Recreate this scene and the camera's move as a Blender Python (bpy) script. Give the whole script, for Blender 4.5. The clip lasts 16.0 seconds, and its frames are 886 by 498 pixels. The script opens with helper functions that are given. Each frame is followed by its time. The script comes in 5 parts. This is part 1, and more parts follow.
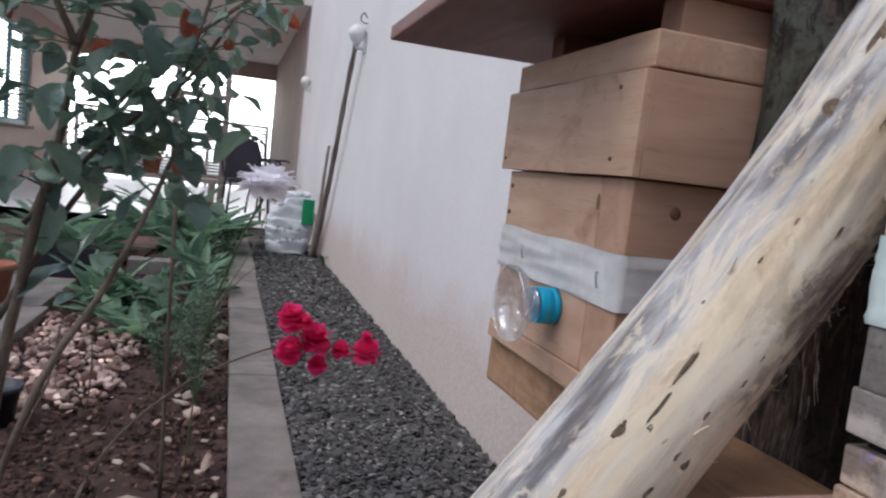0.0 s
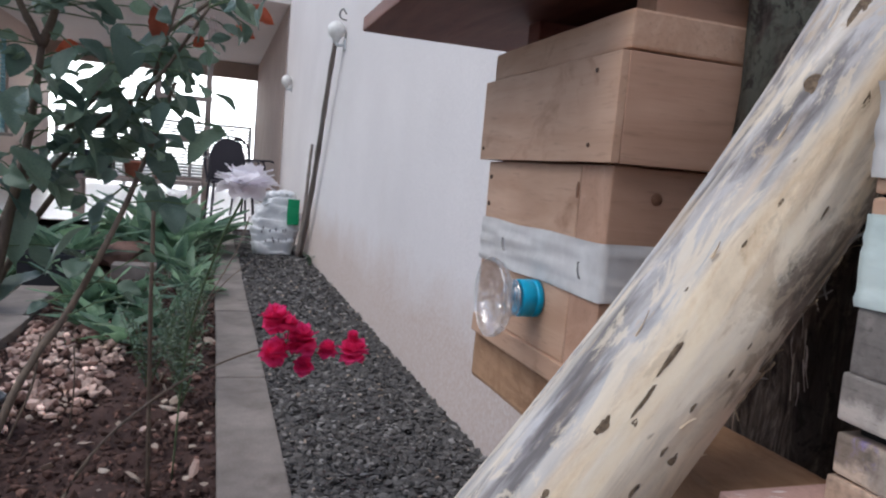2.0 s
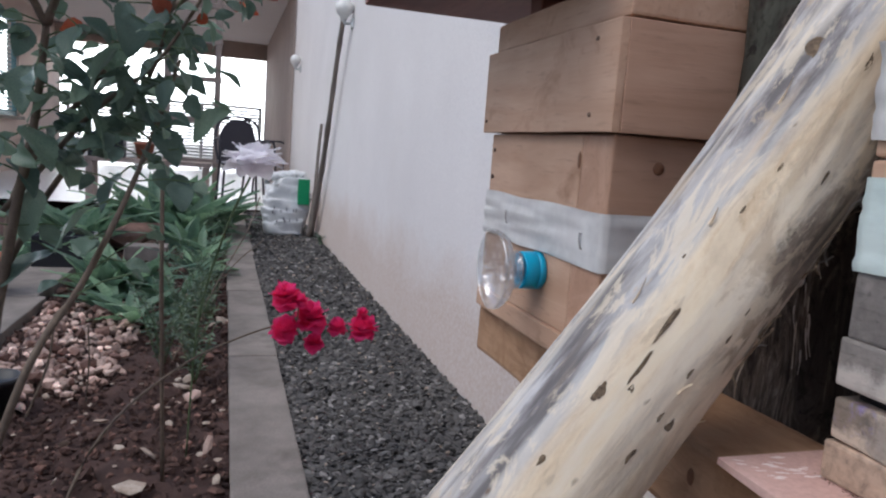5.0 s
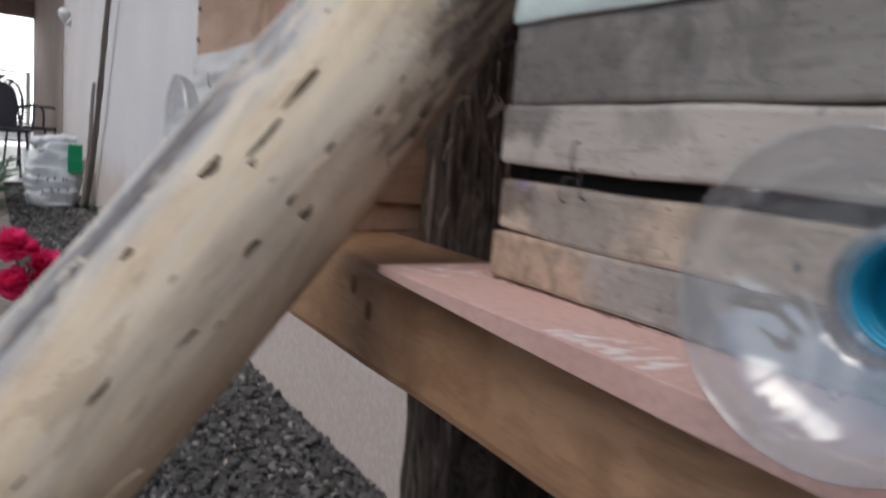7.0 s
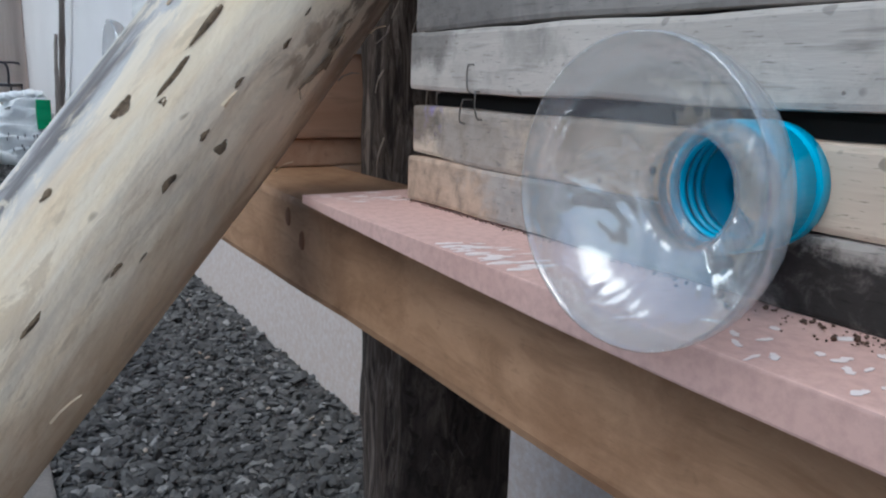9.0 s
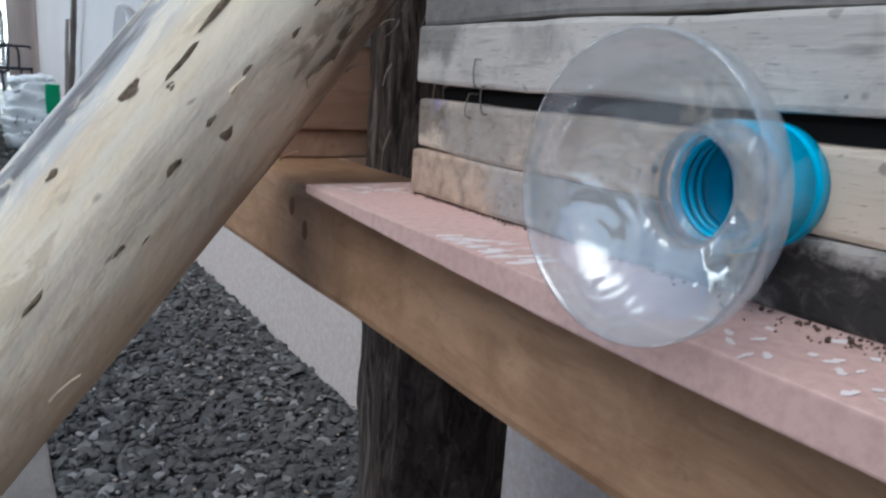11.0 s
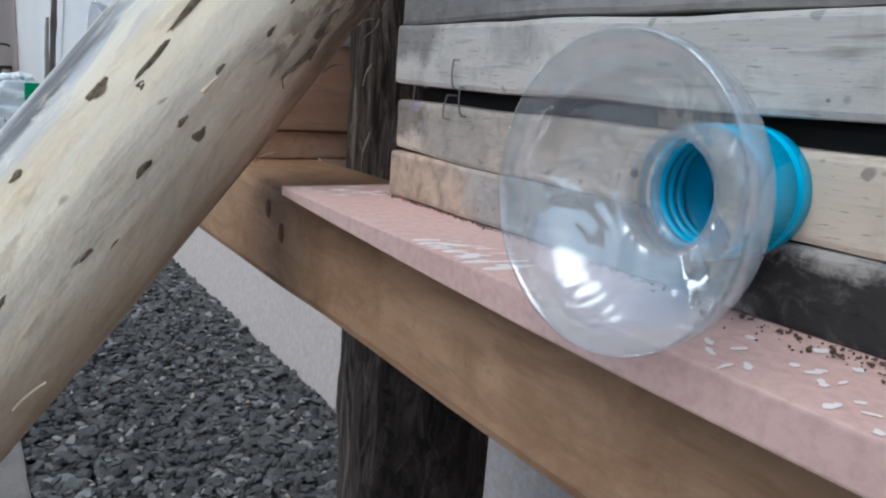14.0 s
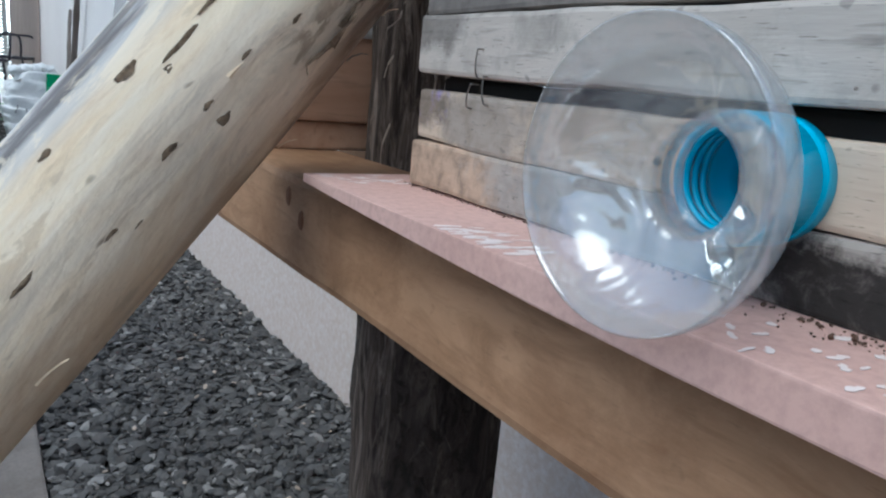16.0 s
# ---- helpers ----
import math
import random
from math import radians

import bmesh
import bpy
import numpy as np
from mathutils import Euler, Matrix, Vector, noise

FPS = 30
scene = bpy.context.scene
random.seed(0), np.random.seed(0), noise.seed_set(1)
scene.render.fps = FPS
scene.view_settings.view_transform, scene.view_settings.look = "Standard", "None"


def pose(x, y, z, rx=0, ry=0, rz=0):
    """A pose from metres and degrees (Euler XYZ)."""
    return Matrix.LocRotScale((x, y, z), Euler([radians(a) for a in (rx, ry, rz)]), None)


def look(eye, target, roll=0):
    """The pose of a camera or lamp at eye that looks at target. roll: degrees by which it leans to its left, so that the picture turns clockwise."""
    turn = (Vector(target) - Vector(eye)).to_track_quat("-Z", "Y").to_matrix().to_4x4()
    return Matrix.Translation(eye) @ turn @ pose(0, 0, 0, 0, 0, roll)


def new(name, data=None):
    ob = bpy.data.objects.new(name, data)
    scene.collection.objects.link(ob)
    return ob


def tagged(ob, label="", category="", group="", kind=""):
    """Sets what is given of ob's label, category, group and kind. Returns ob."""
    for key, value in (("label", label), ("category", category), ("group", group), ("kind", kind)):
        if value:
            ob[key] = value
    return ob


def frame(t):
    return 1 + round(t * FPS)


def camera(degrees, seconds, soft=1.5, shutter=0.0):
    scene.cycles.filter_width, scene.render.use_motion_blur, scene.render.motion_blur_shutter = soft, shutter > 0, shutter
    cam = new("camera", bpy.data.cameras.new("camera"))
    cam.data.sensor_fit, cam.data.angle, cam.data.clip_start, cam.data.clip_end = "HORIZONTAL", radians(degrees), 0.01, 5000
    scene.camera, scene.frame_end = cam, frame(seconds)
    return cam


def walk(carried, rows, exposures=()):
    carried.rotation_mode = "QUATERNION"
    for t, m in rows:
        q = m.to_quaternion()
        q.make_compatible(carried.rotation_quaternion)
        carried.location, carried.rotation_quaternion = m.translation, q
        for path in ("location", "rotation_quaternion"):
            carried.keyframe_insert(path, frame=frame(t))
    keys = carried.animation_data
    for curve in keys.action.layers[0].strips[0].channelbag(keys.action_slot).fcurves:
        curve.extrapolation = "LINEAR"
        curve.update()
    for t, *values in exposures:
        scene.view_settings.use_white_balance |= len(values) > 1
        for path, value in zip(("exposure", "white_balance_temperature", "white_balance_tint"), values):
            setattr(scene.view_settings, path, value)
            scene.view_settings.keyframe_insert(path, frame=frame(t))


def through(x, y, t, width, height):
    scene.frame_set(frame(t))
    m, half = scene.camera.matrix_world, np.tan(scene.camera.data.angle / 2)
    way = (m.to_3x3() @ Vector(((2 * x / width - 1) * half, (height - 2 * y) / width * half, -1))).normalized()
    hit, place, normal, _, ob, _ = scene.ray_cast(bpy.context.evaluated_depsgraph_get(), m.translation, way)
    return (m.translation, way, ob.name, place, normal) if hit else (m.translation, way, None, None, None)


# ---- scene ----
cam = camera(64.0, 16.0, soft=2.2, shutter=0.7)
PATH = [
    (0, (0.142, 0.109, 0.71), (0.736, 2.008, 0.505), 6.6),
    (0.5, (0.148, 0.117, 0.708), (0.785, 2.001, 0.504), 5.6),
    (1, (0.155, 0.126, 0.702), (0.778, 2.014, 0.489), 5.6),
    (1.5, (0.158, 0.125, 0.705), (0.789, 2.01, 0.488), 4.8),
    (2, (0.155, 0.122, 0.708), (0.781, 2.01, 0.494), 4.9),
    (2.5, (0.156, 0.12, 0.709), (0.778, 2.008, 0.489), 4.8),
    (3, (0.154, 0.119, 0.707), (0.752, 2.012, 0.47), 4.6),
    (5.5, (0.163, 0.119, 0.701), (0.761, 2.003, 0.399), 4.4),
    (5.6, (0.161, 0.116, 0.695), (0.788, 1.99, 0.387), 5.1),
    (6, (0.182, 0.137, 0.665), (0.934, 1.959, 0.33), 0.8),
    (6.4, (0.213, 0.146, 0.644), (1.219, 1.865, 0.455), 3.9),
    (6.5, (0.218, 0.144, 0.635), (1.234, 1.859, 0.476), 4.2),
    (6.8, (0.2373, 0.1424, 0.6242), (1.3111, 1.8159, 0.4065), 5.07),
    (7, (0.2629, 0.1381, 0.615), (1.3367, 1.8003, 0.3323), 5.13),
    (7.3, (0.2784, 0.1287, 0.6169), (1.3023, 1.8036, 0.2451), 3.8),
    (7.5, (0.2807, 0.1231, 0.6211), (1.2954, 1.8015, 0.2426), 2.2),
    (7.8, (0.2807, 0.1191, 0.6221), (1.3144, 1.7905, 0.2646), 1.2),
    (8, (0.2847, 0.1161, 0.6201), (1.4044, 1.7335, 0.2676), 2.16),
    (8.2, (0.2837, 0.1101, 0.6141), (1.4074, 1.7125, 0.2086), 3.29),
    (8.4, (0.2817, 0.1091, 0.6131), (1.3754, 1.7285, 0.1976), 2.39),
    (8.6, (0.2787, 0.1101, 0.6131), (1.3754, 1.7215, 0.1766), 2.16),
    (10.8, (0.2787, 0.1081, 0.6181), (1.3604, 1.7205, 0.1496), 2.56),
    (11, (0.2787, 0.1081, 0.6121), (1.3654, 1.7215, 0.1546), 4.16),
    (11.5, (0.2807, 0.1101, 0.6081), (1.3434, 1.7295, 0.1186), 5.56),
    (12, (0.2797, 0.1111, 0.6081), (1.3534, 1.7225, 0.1166), 5.66),
    (12.5, (0.2807, 0.1101, 0.6051), (1.3544, 1.7265, 0.1316), 6.46),
    (13, (0.2807, 0.1111, 0.6081), (1.3504, 1.7245, 0.1166), 5.56),
    (13.5, (0.2817, 0.1111, 0.6091), (1.3484, 1.7275, 0.1196), 5.26),
    (14, (0.2837, 0.1111, 0.6121), (1.4064, 1.7015, 0.1616), 4.56),
    (14.5, (0.2817, 0.1101, 0.6111), (1.3884, 1.7115, 0.1606), 4.86),
    (15, (0.2797, 0.1101, 0.6091), (1.3794, 1.7145, 0.1556), 5.26),
    (15.5, (0.2817, 0.1091, 0.6101), (1.3674, 1.7215, 0.1506), 5.16),
    (16, (0.2807, 0.1101, 0.6081), (1.3724, 1.7205, 0.1536), 5.66),
]
EXPOSURES = [(0.0, 0.11, 5950, 7), (5.5, 0.10, 5900, 7), (6.0, 0.02, 5900, 8), (6.5, -0.06, 5950, 5), (7.0, -0.14, 6150, 5), (7.5, 0.06, 5700, 0), (8.0, 0.02, 5650, -3), (8.5, 0.17, 5500, -2), (11.0, 0.22, 5450, -2), (12.0, 0.32, 5420, -4), (16.0, 0.33, 5420, -4)]
walk(cam, [(t, look(eye, target, roll)) for t, eye, target, roll in PATH], EXPOSURES)

# ---- world, sun and exposure ----
world = bpy.data.worlds.new("sky")
scene.world = world
world.use_nodes = True
wn = world.node_tree.nodes
wl = world.node_tree.links
sky = wn.new("ShaderNodeTexSky")
sky.sky_type, sky.sun_disc = "NISHITA", False
sky.sun_elevation, sky.sun_rotation = radians(57), radians(-101)
sky.air_density, sky.dust_density, sky.ozone_density = 1.0, 3.0, 1.0
wn["Background"].inputs["Strength"].default_value = 0.15
wl.new(sky.outputs["Color"], wn["Background"].inputs["Color"])
sun = new("sun", bpy.data.lights.new("sun", "SUN"))
sun.data.energy, sun.data.angle, sun.data.color = 0.8, radians(50), (1.0, 0.96, 0.92)
sun.matrix_world = look((-1.80, 0.25, 3.35), (0.2, 0.6, 0.3))


# ---- materials ----
def shader(name):
    m = bpy.data.materials.new(name)
    m.use_nodes = True
    nt = m.node_tree
    return m, nt, nt.nodes["Principled BSDF"]


def coords(nt, scale=(1, 1, 1), random_shift=0.0):
    tc = nt.nodes.new("ShaderNodeTexCoord")
    mp = nt.nodes.new("ShaderNodeMapping")
    mp.inputs["Scale"].default_value = scale
    nt.links.new(tc.outputs["Object"], mp.inputs["Vector"])
    if random_shift:
        info = nt.nodes.new("ShaderNodeObjectInfo")
        mul = nt.nodes.new("ShaderNodeMath")
        mul.operation = "MULTIPLY"
        mul.inputs[1].default_value = random_shift
        nt.links.new(info.outputs["Random"], mul.inputs[0])
        nt.links.new(mul.outputs[0], mp.inputs["Location"])
    return mp.outputs["Vector"]


def noisy(nt, vec, scale, detail=4.0, rough=0.55, distortion=0.0):
    n = nt.nodes.new("ShaderNodeTexNoise")
    n.inputs["Scale"].default_value = scale
    n.inputs["Detail"].default_value = detail
    n.inputs["Roughness"].default_value = rough
    n.inputs["Distortion"].default_value = distortion
    nt.links.new(vec, n.inputs["Vector"])
    return n.outputs["Fac"]


def ramp(nt, fac, stops):
    r = nt.nodes.new("ShaderNodeValToRGB")
    el = r.color_ramp.elements
    while len(el) < len(stops):
        el.new(0.5)
    for e, (p, c) in zip(el, stops):
        e.position, e.color = p, (*c, 1)
    nt.links.new(fac, r.inputs["Fac"])
    return r.outputs["Color"]


def mixed(nt, fac, a, b, mode="MIX"):
    m = nt.nodes.new("ShaderNodeMix")
    m.data_type, m.blend_type = "RGBA", mode
    for sock, v in ((m.inputs["Factor"], fac), (m.inputs["A"], a), (m.inputs["B"], b)):
        if isinstance(v, (int, float)):
            sock.default_value = v
        elif isinstance(v, tuple):
            sock.default_value = (*v, 1)
        else:
            nt.links.new(v, sock)
    return m.outputs["Result"]


def relief(nt, bsdf, fac, strength=0.3, distance=0.002):
    b = nt.nodes.new("ShaderNodeBump")
    b.inputs["Strength"].default_value = strength
    b.inputs["Distance"].default_value = distance
    nt.links.new(fac, b.inputs["Height"])
    nt.links.new(b.outputs["Normal"], bsdf.inputs["Normal"])


def surface(name, c1, c2, scale=20.0, rough=0.8, bump=0.3, fine=120.0, stain=None, stretch=(1, 1, 1), shift=0.0, dist=0.002, spec=0.3):
    """Two-scale mottled surface between two colours, with fine relief and an optional stain colour."""
    m, nt, b = shader(name)
    v = coords(nt, stretch, shift)
    big, small = noisy(nt, v, scale), noisy(nt, v, fine, 6.0, 0.65)
    col = ramp(nt, big, [(0.3, c1), (0.7, c2)])
    dark = tuple(x * 0.6 for x in c1)
    col = mixed(nt, ramp(nt, small, [(0.42, (0, 0, 0)), (0.66, (0.7, 0.7, 0.7))]), col, mixed(nt, 0.5, col, dark))
    if stain:
        s = noisy(nt, v, scale * 0.35, 5.0, 0.6, 0.6)
        col = mixed(nt, ramp(nt, s, [(0.55, (0, 0, 0)), (0.72, (0.8, 0.8, 0.8))]), col, stain)
    nt.links.new(col, b.inputs["Base Color"])
    b.inputs["Roughness"].default_value = rough
    b.inputs["Specular IOR Level"].default_value = spec
    relief(nt, b, small, bump, dist)
    return m


def timber(name, light, dark, axis="y", rough=0.65, stain=None, rings=34.0, stain_at=(0.56, 0.72), cracks=0.35, patch=None, weather=0.0, blotch=None):
    """Sawn wood: long wavy grain along one axis, broad tone changes, short dark checks, optional stains."""
    m, nt, b = shader(name)
    along = {"x": (0.10, 1, 1), "y": (1, 0.10, 1), "z": (1, 1, 0.10)}[axis]
    v = coords(nt, along, 7.0)
    free = coords(nt, (1, 1, 1), 7.0)
    grain = noisy(nt, v, rings, 5.0, 0.6, 1.6)
    fibre = noisy(nt, v, rings * 9, 3.0, 0.6)
    tone = noisy(nt, free, 9.0, 3.0)
    col = ramp(nt, grain, [(0.28, dark), (0.5, tuple((p + q) / 2 for p, q in zip(light, dark))), (0.72, light)])
    col = mixed(nt, ramp(nt, tone, [(0.35, (0.0, 0.0, 0.0)), (0.7, (0.55, 0.55, 0.55))]), col, tuple(p * 0.72 for p in dark))
    col = mixed(nt, ramp(nt, fibre, [(0.58, (0, 0, 0)), (0.75, (cracks, cracks, cracks))]), col, tuple(p * 0.35 for p in dark))
    if stain:
        st = noisy(nt, free, 14.0, 6.0, 0.65, 0.8)
        col = mixed(nt, ramp(nt, st, [(stain_at[0], (0, 0, 0)), (stain_at[1], (0.85, 0.85, 0.85))]), col, stain)
    if blotch:
        bl = noisy(nt, coords(nt, tuple(0.35 + 0.65 * a for a in along), 7.0), 60.0, 7.0, 0.7, 0.7)
        col = mixed(nt, ramp(nt, bl, [(0.45, (0, 0, 0)), (0.66, (0.65, 0.65, 0.65))]), col, blotch)
    if weather:
        fleck = noisy(nt, free, 58.0, 6.0, 0.7, 0.4)
        col = mixed(nt, ramp(nt, fleck, [(0.50, (0, 0, 0)), (0.66, (weather * 0.7,) * 3)]), col, tuple(p * 0.55 for p in dark))
        check = noisy(nt, coords(nt, along, 3.0), 1500.0, 3.0, 0.6)
        col = mixed(nt, ramp(nt, check, [(0.63, (0, 0, 0)), (0.70, (weather,) * 3)]), col, tuple(p * 0.22 for p in dark))
        speck = noisy(nt, free, 190.0, 1.0, 0.5)
        col = mixed(nt, ramp(nt, speck, [(0.72, (0, 0, 0)), (0.77, (weather * 0.8,) * 3)]), col, tuple(p * 0.3 for p in dark))
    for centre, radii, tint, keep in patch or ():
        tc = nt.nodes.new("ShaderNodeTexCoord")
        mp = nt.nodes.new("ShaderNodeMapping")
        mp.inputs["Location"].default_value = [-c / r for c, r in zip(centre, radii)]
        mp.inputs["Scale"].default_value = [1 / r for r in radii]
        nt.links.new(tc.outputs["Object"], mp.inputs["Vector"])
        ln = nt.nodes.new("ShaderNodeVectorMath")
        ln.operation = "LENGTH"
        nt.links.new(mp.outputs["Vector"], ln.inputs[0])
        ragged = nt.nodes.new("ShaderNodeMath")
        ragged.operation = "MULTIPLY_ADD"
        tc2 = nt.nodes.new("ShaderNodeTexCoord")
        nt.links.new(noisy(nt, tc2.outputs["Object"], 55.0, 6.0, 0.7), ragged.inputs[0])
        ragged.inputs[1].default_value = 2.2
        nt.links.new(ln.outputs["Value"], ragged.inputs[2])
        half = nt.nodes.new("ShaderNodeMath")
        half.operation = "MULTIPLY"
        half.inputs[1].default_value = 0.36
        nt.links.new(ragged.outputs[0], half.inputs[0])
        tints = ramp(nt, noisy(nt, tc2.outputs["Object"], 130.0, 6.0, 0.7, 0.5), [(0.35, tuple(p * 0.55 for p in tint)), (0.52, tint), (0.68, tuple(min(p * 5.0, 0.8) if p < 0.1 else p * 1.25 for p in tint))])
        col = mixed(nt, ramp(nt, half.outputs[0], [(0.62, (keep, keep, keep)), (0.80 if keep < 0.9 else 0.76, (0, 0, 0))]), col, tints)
    nt.links.new(col, b.inputs["Base Color"])
    b.inputs["Roughness"].default_value = rough
    b.inputs["Specular IOR Level"].default_value = 0.25
    relief(nt, b, mixed(nt, 0.5, grain, fibre), 0.35, 0.0012)
    return m


def plain(name, c, rough=0.5, metal=0.0, spec=0.5):
    return_m, nt, b = shader(name)
    v = coords(nt)
    n = noisy(nt, v, 60.0)
    col = ramp(nt, n, [(0.3, tuple(x * 0.86 for x in c)), (0.7, c)])
    nt.links.new(col, b.inputs["Base Color"])
    b.inputs["Roughness"].default_value, b.inputs["Metallic"].default_value = rough, metal
    b.inputs["Specular IOR Level"].default_value = spec
    return return_m


def leafy(name, c1, c2, rough=0.45, scale=25.0, through=0.25, vary=True):
    m, nt, b = shader(name)
    info = nt.nodes.new("ShaderNodeObjectInfo")
    v = coords(nt, (1, 1, 1), 5.0)
    n = noisy(nt, v, scale)
    col = ramp(nt, n, [(0.3, c1), (0.7, c2)])
    lum = ramp(nt, info.outputs["Random"], [(0.0, (0.60, 0.66, 0.70)), (0.7, (1.05, 1.05, 1.0)), (1.0, (1.55, 1.5, 1.35))])
    if vary:
        col = mixed(nt, 1.0, col, lum, "MULTIPLY")
    nt.links.new(col, b.inputs["Base Color"])
    b.inputs["Roughness"].default_value = rough
    b.inputs["Transmission Weight"].default_value = 0.0
    tr = nt.nodes.new("ShaderNodeBsdfTranslucent")
    nt.links.new(col, tr.inputs["Color"])
    mx = nt.nodes.new("ShaderNodeMixShader")
    mx.inputs["Fac"].default_value = through
    out = nt.nodes["Material Output"]
    nt.links.new(b.outputs[0], mx.inputs[1])
    nt.links.new(tr.outputs[0], mx.inputs[2])
    nt.links.new(mx.outputs[0], out.inputs["Surface"])
    relief(nt, b, noisy(nt, v, 140.0), 0.25, 0.001)
    return m


M = {}
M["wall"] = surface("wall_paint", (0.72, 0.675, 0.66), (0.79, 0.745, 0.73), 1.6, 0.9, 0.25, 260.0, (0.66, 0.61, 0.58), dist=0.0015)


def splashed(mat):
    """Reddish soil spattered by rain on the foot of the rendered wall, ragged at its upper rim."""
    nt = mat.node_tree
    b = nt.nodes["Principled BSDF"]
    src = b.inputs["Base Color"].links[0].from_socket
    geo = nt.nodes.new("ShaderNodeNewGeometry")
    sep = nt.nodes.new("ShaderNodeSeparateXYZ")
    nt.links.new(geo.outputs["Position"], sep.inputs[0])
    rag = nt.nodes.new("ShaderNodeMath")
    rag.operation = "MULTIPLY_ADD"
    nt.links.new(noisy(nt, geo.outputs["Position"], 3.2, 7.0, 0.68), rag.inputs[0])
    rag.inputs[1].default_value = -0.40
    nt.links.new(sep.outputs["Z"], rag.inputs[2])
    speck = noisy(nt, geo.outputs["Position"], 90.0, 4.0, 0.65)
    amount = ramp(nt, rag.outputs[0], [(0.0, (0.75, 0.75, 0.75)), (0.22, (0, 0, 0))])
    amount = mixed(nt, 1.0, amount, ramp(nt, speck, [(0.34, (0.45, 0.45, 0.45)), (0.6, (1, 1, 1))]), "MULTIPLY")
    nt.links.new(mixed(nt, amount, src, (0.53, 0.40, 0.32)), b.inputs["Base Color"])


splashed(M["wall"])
M["wall_house"] = surface("house_paint", (0.66, 0.52, 0.45), (0.72, 0.58, 0.50), 2.0, 0.9, 0.2, 200.0)
# boundary wall under the porch, with the roof's shade put into its colour
M["porch_shade"] = surface("porch_shade_tint", (0.42, 0.325, 0.28), (0.49, 0.385, 0.335), 2.0, 0.9, 0.2, 200.0)
M["ceiling"] = surface("ceiling_paint", (0.84, 0.75, 0.71), (0.88, 0.80, 0.76), 1.2, 0.9, 0.15, 150.0)
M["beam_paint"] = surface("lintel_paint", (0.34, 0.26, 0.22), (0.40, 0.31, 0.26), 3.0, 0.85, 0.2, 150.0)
M["gravel"] = surface("gravel_stone", (0.104, 0.097, 0.092), (0.150, 0.141, 0.134), 30.0, 0.98, 0.5, 400.0, spec=0.1)
M["gravel_bed"] = surface("gravel_dust", (0.060, 0.056, 0.055), (0.10, 0.095, 0.092), 40.0, 0.95, 0.6, 300.0)
M["concrete"] = surface("concrete", (0.165, 0.142, 0.125), (0.275, 0.24, 0.215), 9.0, 0.92, 0.25, 200.0, (0.095, 0.075, 0.062))
M["soil"] = surface("soil", (0.054, 0.031, 0.026), (0.104, 0.060, 0.050), 12.0, 0.95, 0.9, 160.0, (0.030, 0.018, 0.015), dist=0.006)
M["clod"] = surface("clod", (0.060, 0.035, 0.029), (0.128, 0.076, 0.063), 40.0, 0.95, 0.6, 300.0)
M["pebble"] = surface("river_pebble", (0.42, 0.28, 0.23), (0.66, 0.52, 0.45), 9.0, 0.7, 0.25, 200.0, (0.24, 0.13, 0.10))
M["pebble_dark"] = surface("brown_pebble", (0.13, 0.07, 0.055), (0.24, 0.14, 0.11), 14.0, 0.7, 0.3, 200.0)
M["tile"] = surface("terrace_tile", (0.82, 0.80, 0.77), (0.87, 0.85, 0.82), 1.5, 0.35, 0.05, 90.0)
M["pavement"] = surface("street_paving", (0.50, 0.48, 0.45), (0.60, 0.58, 0.55), 3.0, 0.85, 0.2, 90.0)
M["pine_y"] = timber("pine_y", (0.62, 0.415, 0.295), (0.48, 0.295, 0.195), "y", stain=(0.24, 0.115, 0.06), stain_at=(0.62, 0.8))
M["pine_x"] = timber("pine_x", (0.56, 0.355, 0.25), (0.43, 0.25, 0.165), "x", stain=(0.24, 0.115, 0.06), stain_at=(0.62, 0.8))
M["pine_z"] = timber("pine_z", (0.62, 0.42, 0.29), (0.47, 0.29, 0.19), "z", rings=50)
M["beam"] = timber("beam_wood", (0.51, 0.315, 0.190), (0.36, 0.205, 0.115), "y", stain=(0.20, 0.098, 0.048), stain_at=(0.46, 0.70), rings=26, blotch=(0.22, 0.118, 0.06), weather=0.25)
M["grey_y"] = timber("weathered_y", (0.62, 0.56, 0.505), (0.48, 0.425, 0.38), "y", 0.85, (0.17, 0.15, 0.14), 40, (0.54, 0.72), 0.7, [((-0.012, 0.222, 0.008), (0.05, 0.022, 0.010), (0.13, 0.115, 0.105), 0.7), ((-0.012, 0.16, 0.004), (0.05, 0.016, 0.006), (0.26, 0.235, 0.21), 0.5)], 0.6)
M["grey_dark"] = timber("weathered_dark", (0.36, 0.325, 0.30), (0.25, 0.225, 0.205), "y", 0.9, (0.10, 0.09, 0.085), 40, (0.55, 0.7), 0.7, [((-0.012, 0.205, 0.0), (0.05, 0.045, 0.03), (0.13, 0.115, 0.105), 0.6)], 0.7)
M["tan_y"] = timber("tan_board", (0.64, 0.51, 0.39), (0.50, 0.375, 0.27), "y", 0.85, (0.22, 0.19, 0.17), 36, (0.5, 0.66), 0.7)
GREY_STAIN = (0.20, 0.19, 0.185)
